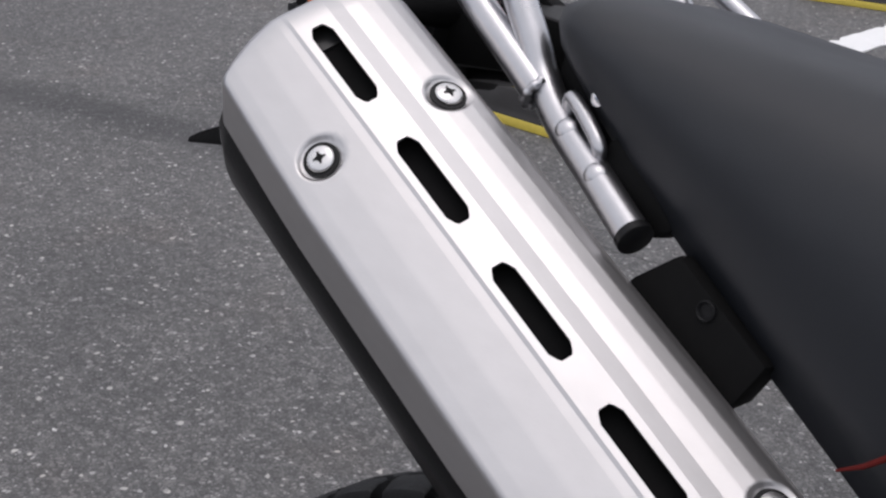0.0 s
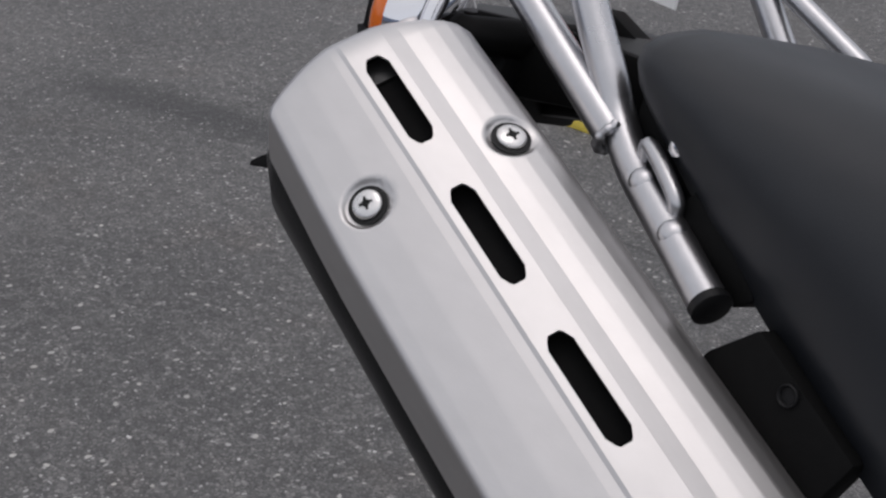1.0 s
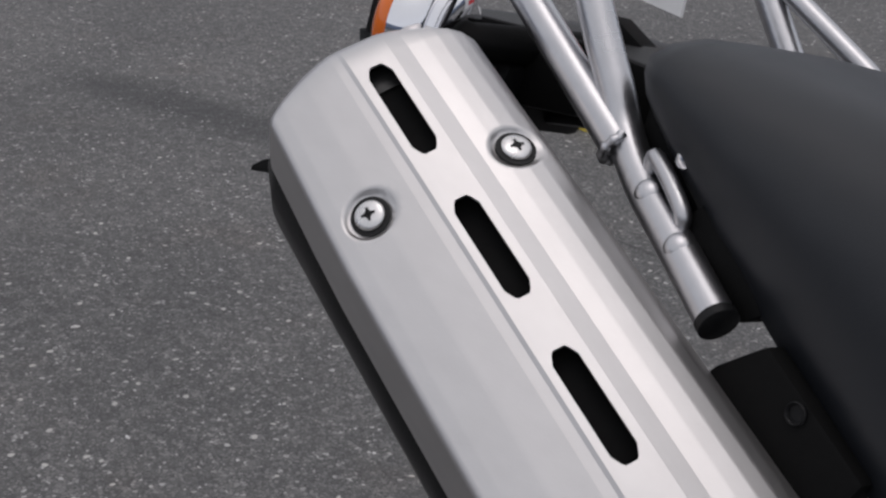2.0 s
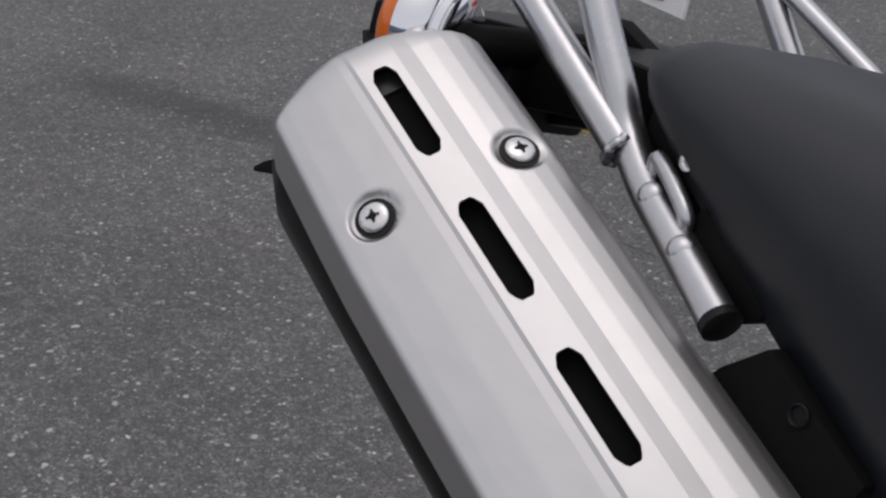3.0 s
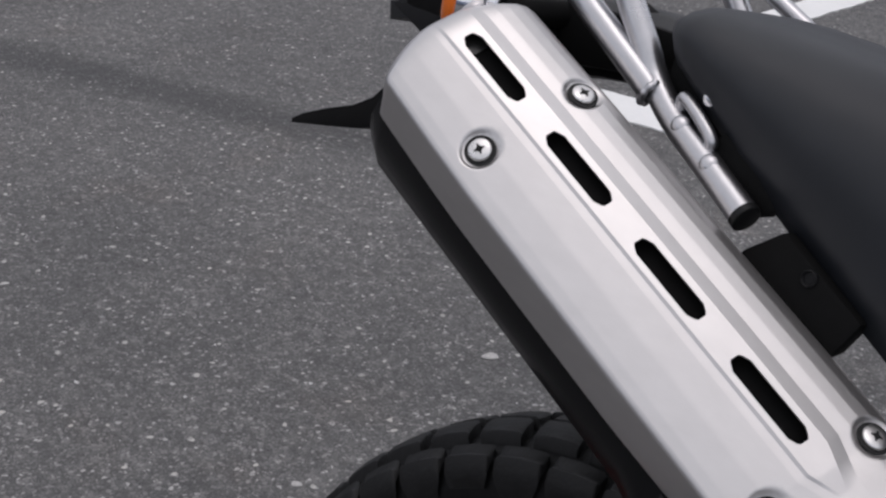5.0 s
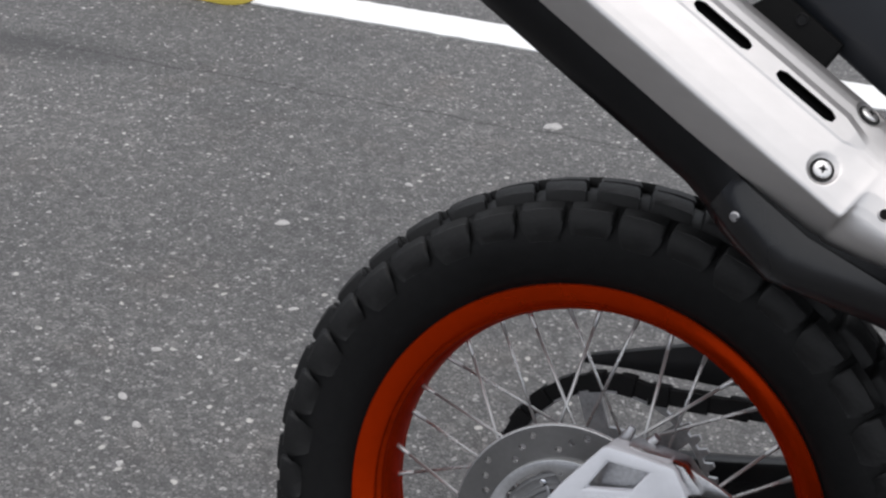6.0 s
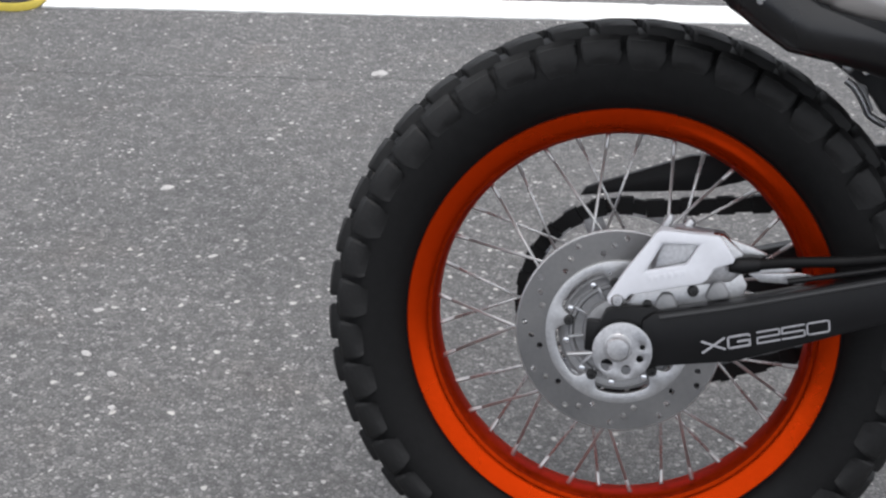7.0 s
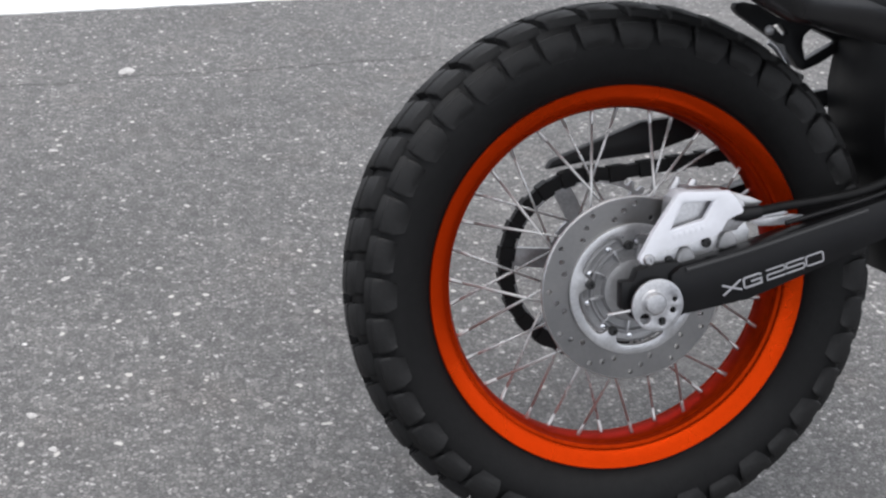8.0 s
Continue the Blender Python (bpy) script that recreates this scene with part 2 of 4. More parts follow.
DULL_RED = material("dull_red_trim", (0.11, 0.008, 0.006), 0.55, 0.0, 0.2, 40, spec=0.2)
RED_MARK = material("red_mark", (0.65, 0.02, 0.03), 0.45, 0.0, 0.05, 30)


def chip_material():
    """Stone chips, each with a tone of its own."""
    m = material("stone_chip", (0.42, 0.41, 0.40), 0.55, 0.0, 0.25, 60, 0.4, 300, 0.2)
    n, l = m.node_tree.nodes, m.node_tree.links
    geo = n.new("ShaderNodeNewGeometry")
    tone = n.new("ShaderNodeValToRGB")
    for e, (p, v) in zip(tone.color_ramp.elements, ((0.0, 0.17), (1.0, 0.72))):
        e.position, e.color = p, (v, v * 0.985, v * 0.97, 1)
    mid = tone.color_ramp.elements.new(0.7)
    mid.color = (0.33, 0.325, 0.32, 1)
    l.new(geo.outputs["Random Per Island"], tone.inputs["Fac"])
    hue = next(x for x in n if x.bl_idname == "ShaderNodeHueSaturation")
    l.new(tone.outputs["Color"], hue.inputs["Color"])
    return m


CHIP = chip_material()
PEBBLE = material("pebble", (0.42, 0.41, 0.40), 0.8, 0.0, 0.35, 60, 0.4, 300)


# ---- mesh helpers ----
def finish(ob, bm, mat, smooth=40.0):
    bmesh.ops.recalc_face_normals(bm, faces=bm.faces)
    for f in bm.faces:
        f.smooth = True
    for e in bm.edges:
        e.smooth = len(e.link_faces) == 2 and e.calc_face_angle(0) < radians(smooth)
    bm.to_mesh(ob.data)
    bm.free()
    ob.data.materials.append(mat)
    return ob


def part(name, bm, mat, parent, label="", smooth=40.0):
    """One mesh object under a thing or under a part."""
    ob = new(name, bpy.data.meshes.new(name))
    finish(ob, bm, mat, smooth)
    if parent:
        ob.parent = parent
    if label:
        ob["label"] = label
    return ob


def round_edges(bm, width, segments=2, angle=30.0):
    edges = [e for e in bm.edges if len(e.link_faces) == 2 and e.calc_face_angle(0) > radians(angle)]
    bmesh.ops.bevel(bm, geom=edges, offset=width, segments=segments, affect="EDGES", profile=0.6)
    return bm


def box(size, m=None, bevel=0.0, bm=None, segments=2):
    own = bmesh.new()
    bmesh.ops.create_cube(own, size=1, matrix=Matrix.Diagonal((*size, 1)))
    if bevel:
        round_edges(own, bevel, segments)
    if m is not None:
        own.transform(m)
    return merged(bm, own)


def merged(bm, own):
    if bm is None:
        return own
    tmp = bpy.data.meshes.new("tmp")
    own.to_mesh(tmp)
    own.free()
    bm.from_mesh(tmp)
    bpy.data.meshes.remove(tmp)
    return bm


def slab(outline, depth, m, holes=(), bevel=0.0, bm=None):
    """An outline (x, y) with holes, depth thick along z, placed by m."""
    own = bmesh.new()
    edges = []
    for loop in (outline, *holes):
        vs = [own.verts.new((x, y, 0)) for x, y in loop]
        edges += [own.edges.new((a, b)) for a, b in zip(vs, vs[1:] + vs[:1])]
    if holes:
        bmesh.ops.triangle_fill(own, edges=edges, use_beauty=True)
    else:
        own.faces.new(list(own.verts))
    faces = list(own.faces)
    up = bmesh.ops.extrude_face_region(own, geom=faces)
    bmesh.ops.translate(own, verts=[v for v in up["geom"] if isinstance(v, bmesh.types.BMVert)], vec=(0, 0, depth))
    bmesh.ops.recalc_face_normals(own, faces=own.faces)
    if bevel:
        sharp = [e for e in own.edges if len(e.link_faces) == 2 and e.calc_face_angle(0) > radians(50)]
        bmesh.ops.bevel(own, geom=sharp, offset=bevel, segments=2, affect="EDGES", profile=0.6)
    own.transform(m)
    return merged(bm, own)


def ring_loft(rings, caps=True, closed=True, bm=None):
    own = bmesh.new()
    rows = [[own.verts.new(p) for p in r] for r in rings]
    k = len(rows[0])
    for a, b in zip(rows, rows[1:]):
        for i in range(k if closed else k - 1):
            j = (i + 1) % k
            own.faces.new((a[i], a[j], b[j], b[i]))
    if caps and closed:
        own.faces.new(rows[0][::-1])
        own.faces.new(rows[-1])
    return merged(bm, own)


def circle(n, r, start=0.0):
    return [(r * math.cos(start + 2 * math.pi * i / n), r * math.sin(start + 2 * math.pi * i / n)) for i in range(n)]


def tube(points, radius, sides=16, caps=True, bm=None):
    """A round bar through the points; radius may be a list."""
    pts = [Vector(p) for p in points]
    radii = radius if isinstance(radius, (list, tuple)) else [radius] * len(pts)
    rings, side = [], None
    for i, p in enumerate(pts):
        d = (pts[min(i + 1, len(pts) - 1)] - pts[max(i - 1, 0)]).normalized()
        if side is None:
            side = d.orthogonal().normalized()
        side = (side - d * side.dot(d)).normalized()
        other = d.cross(side)
        rings.append([p + (side * c + other * s) * radii[i] for c, s in circle(sides, 1)])
    return ring_loft(rings, caps, True, bm)


def bend(points, steps=6):
    """A smooth line through the points (Catmull-Rom)."""
    p = [Vector(q) for q in points]
    p = [p[0] * 2 - p[1], *p, p[-1] * 2 - p[-2]]
    out = []
    for a, b, c, d in zip(p, p[1:], p[2:], p[3:]):
        for k in range(steps):
            t = k / steps
            out.append(0.5 * (2 * b + (c - a) * t + (2 * a - 5 * b + 4 * c - d) * t * t + (3 * b - a - 3 * c + d) * t ** 3))
    return out + [p[-2]]


def lathe(profile, m, n=48, closed=False, bm=None):
    """Turns (radius, height) pairs round z, placed by m."""
    own = bmesh.new()
    rows = [[own.verts.new((r * c, r * s, h)) for c, s in circle(n, 1)] for r, h in profile]
    pairs = list(zip(rows, rows[1:])) + ([(rows[-1], rows[0])] if closed else [])
    for a, b in pairs:
        for i in range(n):
            j = (i + 1) % n
            own.faces.new((a[i], a[j], b[j], b[i]))
    if not closed:
        for row, r in ((rows[0], profile[0][0]), (rows[-1], profile[-1][0])):
            if r > 1e-6:
                own.faces.new(row)
    bmesh.ops.remove_doubles(own, verts=own.verts, dist=1e-6)
    own.transform(m)
    return merged(bm, own)


def outward(x, y, z):
    """A pose at a place of the machine whose z axis points out to its right side."""
    return Matrix.Translation((x, y, z)) @ Matrix.Rotation(radians(90), 4, "X")


# ---- ground ----
def ground():
    bm = bmesh.new()
    marks = [-400, -60, -12, -5, -3, -2, -1, 0, 1, 2, 3, 5, 8, 14, 60, 400]
    grid = [[bm.verts.new((x, y, 0)) for y in marks] for x in marks]
    for i in range(len(marks) - 1):
        for j in range(len(marks) - 1):
            bm.faces.new((grid[i][j], grid[i + 1][j], grid[i + 1][j + 1], grid[i][j + 1]))
    return tagged(part("ground", bm, ASPHALT, None), "worn grey asphalt of a parking place with pale aggregate", "ground", kind="structure")


def painted_line(a, b, width, seed, name):
    """A road marking with worn, slightly ragged edges, a few millimetres thick. a to b is its lower edge."""
    rng = random.Random(seed)
    a, b = Vector((*a, 0)), Vector((*b, 0))
    d = (b - a).normalized()
    side = Vector((-d.y, d.x, 0))
    n = int((b - a).length / 0.02)
    bm = bmesh.new()
    low, high = [], []
    for i in range(n + 1):
        p = a + d * (b - a).length * i / n
        low.append(p + side * rng.uniform(-0.003, 0.003))
        high.append(p + side * (width + rng.uniform(-0.003, 0.003) - (0.012 if rng.random() < 0.02 else 0)))
    top = [[bm.verts.new(p + Vector((0, 0, 0.004))) for p in row] for row in (low, high)]
    foot = [[bm.verts.new(p - Vector((0, 0, 0.001))) for p in row] for row in (low, high)]
    for i in range(n):
        bm.faces.new((top[0][i], top[0][i + 1], top[1][i + 1], top[1][i]))
        for t, f in zip(top, foot):
            bm.faces.new((t[i], t[i + 1], f[i + 1], f[i]))
    for i in (0, n):
        bm.faces.new((top[0][i], top[1][i], foot[1][i], foot[0][i]))
    return tagged(part(name, bm, WHITE_LINE, None), "worn white painted line on the asphalt", "road marking", kind="structure")


def wheel_stop(m):
    """A low black rubber block with rounded ends, a yellow band round its foot and one on its top."""
    root = tagged(new("wheel_stop"), "low black rubber wheel stop with yellow bands on asphalt", "wheel stop", group="wheel stops")
    w, d, h, corner = 0.37, 0.15, 0.075, 0.052

    def rim(inset, z):
        """The block's outline at a height, with round corners."""
        pts, r = [], corner - inset * 0.5
        for cx, cy, start in ((w - corner - inset * 0.5, corner + inset * 0.5, -90), (w - corner - inset * 0.5, d - corner - inset * 0.5, 0), (corner + inset * 0.5, d - corner - inset * 0.5, 90), (corner + inset * 0.5, corner + inset * 0.5, 180)):
            for k in range(7):
                a = radians(start + 15 * k)
                pts.append(Vector((cx + r * math.cos(a), cy + r * math.sin(a), z)))
        return pts

    layers = ((0, 0), (0.001, 0.021), (0.005, 0.025), (0.012, 0.030), (0.014, 0.036), (0.036, h - 0.006), (0.040, h - 0.002), (0.045, h))
    part("block", ring_loft([rim(inset, z) for inset, z in layers]), STOP_RUBBER, root, smooth=50)
    # the foot band runs along the front and round one end
    line = [Vector((0.030, 0, 0))] + [Vector((p.x, p.y, 0)) for p in rim(0, 0)[:14]]
    rings = []
    for k, p in enumerate(line):
        along = (line[min(k + 1, len(line) - 1)] - line[max(k - 1, 0)]).normalized()
        out = Vector((along.y, -along.x, 0))
        rings.append([p + out * o + Vector((0, 0, z)) for o, z in ((-0.004, 0.001), (0.005, 0.001), (0.005, 0.012), (0.001, 0.020), (-0.004, 0.021))])
    part("yellow_band", ring_loft(rings), STOP_YELLOW, root, "worn yellow band round the foot", smooth=30)
    part("yellow_band", box((w * 0.55, 0.052, 0.005), pose(w * 0.56, d / 2, h + 0.002), 0.002), STOP_YELLOW, root, "yellow band on the top")
    for k in range(3):
        y, z = 0.020 + 0.007 * k, 0.041 + 0.0105 * k
        part("groove_strip", box((w - 0.11, 0.003, 0.003), pose(w / 2, y, z, 58, 0, 0)), HOLE, root)
    root.matrix_world = m
    return root


def aggregate():
    """Pale chips that stand out of the asphalt."""
    rng = random.Random(7)
    verts, faces = [], []

    def chip(x, y, r, h):
        k, turn, base = rng.choice((5, 6)), rng.uniform(0, 6.3), len(verts)
        sx = rng.uniform(0.35, 1.0)
        for lvl, sc in ((-0.001, 1.0), (h, 0.55)):
            for i in range(k):
                a = turn + 2 * math.pi * i / k
                rr = r * sc * rng.uniform(0.75, 1.15)
                verts.append((x + rr * math.cos(a), y + rr * sx * math.sin(a), lvl))
        for i in range(k):
            j = (i + 1) % k
            faces.append((base + i, base + j, base + k + j, base + k + i))
        faces.append(tuple(base + k + i for i in range(k)))

    for _ in range(5200):
        x, y = rng.uniform(-3.0, 0.9), rng.uniform(-0.1, 2.6)
        r = min(0.011, 0.0017 * math.exp(rng.gauss(0, 0.45)))
        chip(x, y, r, r * rng.uniform(0.15, 0.4))
    me = bpy.data.meshes.new("aggregate")
    me.from_pydata(verts, [], faces)
    me.materials.append(CHIP)
    return tagged(new("aggregate", me), "pale stone chips showing in the worn asphalt", "gravel", kind="stuff")


def stone(x, y, size, seed):
    rng = random.Random(seed)
    bm = bmesh.new()
    bmesh.ops.create_icosphere(bm, subdivisions=3, radius=1)
    wave = [Vector((rng.uniform(-3, 3), rng.uniform(-3, 3), rng.uniform(-3, 3))) for _ in range(4)]
    for v in bm.verts:
        v.co *= 1 + 0.16 * sum(math.sin(v.co.dot(w) * 1.4 + k) for k, w in enumerate(wave)) / 2 + rng.uniform(-0.06, 0.06)
        v.co = Vector((v.co.x * size, v.co.y * size * 0.65, v.co.z * size * 0.22))
    ob = part("stone", bm, PEBBLE, None, smooth=60)
    ob.matrix_world = pose(x, y, size * 0.08, 0, 0, rng.uniform(0, 180))
    return tagged(ob, "small pale stone set in the asphalt", "stone", group="pale stones")


ground()
painted_line((-1.478, 1.912), (3.4, 2.70), 0.15, 3, "road_marking")
painted_line((-1.475, 2.96), (-1.36, 6.2), 0.12, 5, "road_marking")
wheel_stop(pose(-1.857, 1.838, 0, 0, 0, 4.5))
wheel_stop(pose(-1.98, 3.47, 0, 0, 0, 16))
aggregate()
for k, (x, y, s) in enumerate(((-0.808, 0.929, 0.014), (-0.561, 1.615, 0.021), (-0.729, 0.366, 0.009), (-0.758, 0.487, 0.008), (-0.643, 0.243, 0.007), (-0.674, 0.322, 0.008), (-0.648, 0.690, 0.008), (-0.692, 1.192, 0.010), (-1.511, 0.486, 0.008), (-0.457, 0.936, 0.007))):
    stone(x, y, s, k)

# ---- the motorcycle: built upright, then leaned over to its left ----
LEAN = 16.0
bike = tagged(new("motorcycle"), "leaning trail motorcycle with orange rear rim and steel muffler", "motorcycle")
bike.rotation_euler = (radians(-LEAN), 0, 0)
AXLE = Vector((0, 0, 0.3122))


# -- rear wheel --
def tyre():
    def place(a, y, r):
        return AXLE + Vector((r * math.cos(a), y, r * math.sin(a)))

    prof = [(-0.030, 0.205), (-0.0362, 0.2135), (-0.0385, 0.2203), (-0.0455, 0.2245), (-0.0528, 0.235), (-0.0578, 0.252), (-0.0580, 0.264), (-0.0540, 0.278), (-0.0465, 0.2870), (-0.034, 0.2930), (-0.017, 0.2965), (0, 0.2975)]
    prof = prof + [(-y, r) for y, r in prof[-2::-1]]
    n = 120
    bm = ring_loft([[place(2 * math.pi * i / n, y, r) for y, r in prof] for i in range(n)] + [[place(0, y, r) for y, r in prof]], caps=False, closed=False)
    bmesh.ops.remove_doubles(bm, verts=bm.verts, dist=1e-6)

    return bm


def tread_blocks(parent):
    """Blocks of the tread as pieces of their own, each shape made once and set round the wheel."""
    def place(a, y, r):
        return Vector((r * math.cos(a), y, r * math.sin(a)))

    def crown(y, extra):
        ay = abs(y)
        return (0.3018 - 0.0018 * (ay / 0.02) ** 2 if ay < 0.034 else 0.2966 - (ay - 0.034) * 0.50 - ((ay - 0.034) ** 2) * 14) + extra - 0.0010

    count = 40
    pitch = 2 * math.pi / count

    def shape(rows, width, skew):
        """rows: (y, outer r, inner r, width share) across the block; a raised pad with softened sides."""
        bm = bmesh.new()
        ym = sum(r[0] for r in rows) / len(rows)
        span = abs(rows[-1][0] - rows[0][0])
        outer, inner = [], []
        for y, ro, ri, share in rows:
            turn = skew * pitch * (y - ym) / span
            h = width * pitch * share / 2
            outer.append([bm.verts.new(place(turn + f * h, y, ro - d)) for f, d in ((-1, 0.0022), (-0.88, 0.0004), (0, 0), (0.88, 0.0004), (1, 0.0022))])
            inner.append([bm.verts.new(place(turn + f * h * 1.05, y, ri)) for f in (-1, 1)])
        for a, b in zip(outer, outer[1:]):
            for i in range(4):
                bm.faces.new((a[i], a[i + 1], b[i + 1], b[i]))
        for (a, b), (c, d) in zip(zip(outer, outer[1:]), zip(inner, inner[1:])):
            bm.faces.new((a[0], b[0], d[0], c[0]))
            bm.faces.new((a[-1], b[-1], d[1], c[1]))
        for o, i in ((outer[0], inner[0]), (outer[-1], inner[-1])):
            bm.faces.new([*o, i[1], i[0]])
        bmesh.ops.recalc_face_normals(bm, faces=bm.faces)
        me = bpy.data.meshes.new("tread_block")
        for f in bm.faces:
            f.smooth = True
        for e in bm.edges:
            e.smooth = len(e.link_faces) == 2 and e.calc_face_angle(0) < radians(42)
        bm.to_mesh(me)
        bm.free()
        me.materials.append(TREAD)
        return me

    def shoulder(side, deep):
        rows = [(0.0472, crown(0.0472, 0.0030), 0.284, 0.94), (0.0482, crown(0.0482, 0.0062), 0.284, 0.97), (0.0530, crown(0.053, 0.0052), 0.282, 1.0), (0.0575, 0.2860, 0.278, 1.0), (0.0602, 0.2800, 0.274, 0.97), (0.0607, 0.2730, 0.268, 0.90), (0.0604, deep + 0.003, 0.263, 0.78), (0.0580, deep, deep - 0.002, 0.66)]
        return shape([(side * y, a, b, w) for y, a, b, w in rows], 0.87, 0.0)

    def middle(side):
        rows = [(y, crown(y, e), crown(y, -0.007), w) for y, e, w in ((0.0160, 0.0052, 0.95), (0.0170, 0.0066, 0.98), (0.0290, 0.0072, 1.0), (0.0388, 0.0072, 1.0), (0.0400, 0.0050, 0.97))]
        return shape([(side * y, a, b, w) for y, a, b, w in rows], 0.78, 0.14)

    def centre():
        return shape([(y, crown(y, e), crown(y, -0.007), w) for y, e, w in ((-0.0128, 0.0052, 0.95), (-0.0118, 0.0066, 1.0), (0.0118, 0.0066, 1.0), (0.0128, 0.0052, 0.95))], 0.76, 0.15)

    kinds = []
    for side in (-1, 1):
        kinds += [((shoulder(side, 0.2655), shoulder(side, 0.2600)), 0.50 if side < 0 else 0.25), ((middle(side),), 0.19 if side < 0 else 0.75)]
    kinds.append(((centre(),), 0.30))
    for shapes, shift in kinds:
        for i in range(count):
            ob = new("tread_block", shapes[i % len(shapes)])
            ob.parent = parent
            ob.matrix_basis = Matrix.Translation(AXLE) @ Matrix.Rotation(-(radians(94.2) + (i + shift) * pitch), 4, "Y")


def rear_wheel():
    hub_prof = [(0.016, -0.075), (0.026, -0.073), (0.028, -0.060), (0.046, -0.052), (0.049, -0.046), (0.046, -0.040), (0.029, -0.032), (0.025, 0.0), (0.029, 0.032), (0.047, 0.038), (0.050, 0.044), (0.047, 0.050), (0.034, 0.060), (0.020, 0.064)]
    across = Matrix.Translation(AXLE) @ Matrix.Rotation(radians(-90), 4, "X")
    wheel = part("rear_wheel", lathe(hub_prof, across, 40), HUB_GREY, bike, "spoked rear wheel with orange rim")
    part("tyre", tyre(), RUBBER, wheel, "black block-tread tyre", smooth=35)
    tread_blocks(wheel)
    flange = [(0.2060, -0.0330), (0.2120, -0.0362), (0.2170, -0.0372), (0.2186, -0.0385), (0.2188, -0.0402), (0.2176, -0.0412), (0.2150, -0.0406), (0.2080, -0.0383), (0.2005, -0.0346), (0.1985, -0.0325)]
    half = [(0.2058, -0.0330), (0.1985, -0.0322), (0.1992, -0.0300), (0.1984, -0.0280), (0.1950, -0.0262), (0.1938, -0.0222), (0.1946, -0.0198), (0.1930, -0.0172), (0.1914, -0.0130), (0.1905, 0.0)]
    prof = half + [(r, -y) for r, y in half[-2::-1]] + [(0.198, 0.018), (0.196, 0.0), (0.198, -0.018)]
    part("rim", lathe(prof, across, 120, closed=True), RIM_WELL, wheel, "orange rim well with its shade put into the colour", smooth=32)
    part("rim_flange", lathe(flange, across, 120, closed=True), ORANGE, wheel, "glossy orange rim flange", smooth=32)
    part("rim_flange", lathe([(r, -y) for r, y in flange], across, 120, closed=True), ORANGE, wheel, "glossy orange rim flange", smooth=32)

    def spoke_mesh(right, lean):
        bm = bmesh.new()
        s = -1 if right else 1
        rim = Vector((0.1915, s * 0.006, 0))
        turn = radians(52 * lean)
        hub = Vector((0.0455 * math.cos(turn), s * 0.046, 0.0455 * math.sin(turn)))
        d = (hub - rim).normalized()
        tube([rim + d * 0.012, hub], 0.0016, 8, True, bm)
        tube([rim - d * 0.003, rim + d * 0.004, rim + d * 0.015, rim + d * 0.016], [0.0026, 0.0024, 0.0021, 0.0016], 8, True, bm)
        lathe([(0.0001, 0.002), (0.003, 0.0015), (0.0032, 0.0), (0.0001, -0.0005)], Matrix.Translation(hub + Vector((0, s * 0.0045, 0))) @ Matrix.Rotation(radians(90 if right else -90), 4, "X"), 10, False, bm)
        me = bpy.data.meshes.new("spoke")
        bm.to_mesh(me)
        bm.free()
        me.materials.append(SPOKE)
        for p in me.polygons:
            p.use_smooth = True
        return me

    shapes = {(r, k): spoke_mesh(r, k) for r in (True, False) for k in (-1, 1)}
    for i in range(36):
        right = i % 2 == 0
        lean = (1 if (i // 2) % 2 == 0 else -1) * (1 if right else -1)
        a = radians(58.6 + 10 * i)
        ob = new("spoke", shapes[(right, lean)])
        ob.parent = wheel
        ob.matrix_basis = Matrix.Translation(AXLE) @ Matrix.Rotation(-a, 4, "Y")

    # brake disc: a drilled ring on a lobed carrier
    face = outward(0, 0, 0)
    face.translation = AXLE + Vector((0, -0.068, 0))
    holes = []
    for i in range(12):
        for r, o in ((0.094, 0.0), (0.087, 0.14), (0.080, 0.28)):
            a = 2 * math.pi * i / 12 + o
            holes.append([(r * math.cos(a) + x, r * math.sin(a) + y) for x, y in circle(8, 0.0032)])
    inner = circle(72, 0.0715)
    part("brake_disc", slab(circle(96, 0.1022), 0.0042, face, [inner] + holes), DISC_STEEL, wheel, "drilled steel brake disc")
    # rounded edge in a paler metal than the disc, painting the glint along it
    part("disc_edge_glint", lathe([(0.1012, -0.0003), (0.1024, 0.0002), (0.1028, 0.0012), (0.1028, 0.0030), (0.1024, 0.0040), (0.1012, 0.0045)], face, 120, True), PALE_ALU, wheel, "rounded disc edge, paler to paint its bright glint", smooth=70)
    # carrier: a pale ring with inward lobes for the dark holes, a grey hub plate behind it
    ring = [(0.0725 * math.cos(2 * math.pi * i / 72), 0.0725 * math.sin(2 * math.pi * i / 72)) for i in range(72)]
    inside = []
    for i in range(144):
        a = 2 * math.pi * i / 144
        lobe = max(0.0, math.cos(5 * (a - 0.471))) ** 5
        inside.append(((0.0625 - 0.0185 * lobe) * math.cos(a), (0.0625 - 0.0185 * lobe) * math.sin(a)))
    part("disc_carrier", slab(ring, 0.006, Matrix.Translation((0, -0.003, 0)) @ face, [inside], 0.0007), PALE_ALU, wheel, "pale alloy disc carrier")
    plate = lathe([(0.060, 0.0), (0.060, 0.003), (0.057, 0.0045), (0.054, 0.003), (0.050, 0.003), (0.0485, 0.007), (0.046, 0.007), (0.044, 0.004), (0.036, 0.004), (0.034, 0.012), (0.028, 0.014)], face, 60)
    part("hub_plate", plate, HUB_GREY, wheel, "grey cast hub plate", smooth=30)
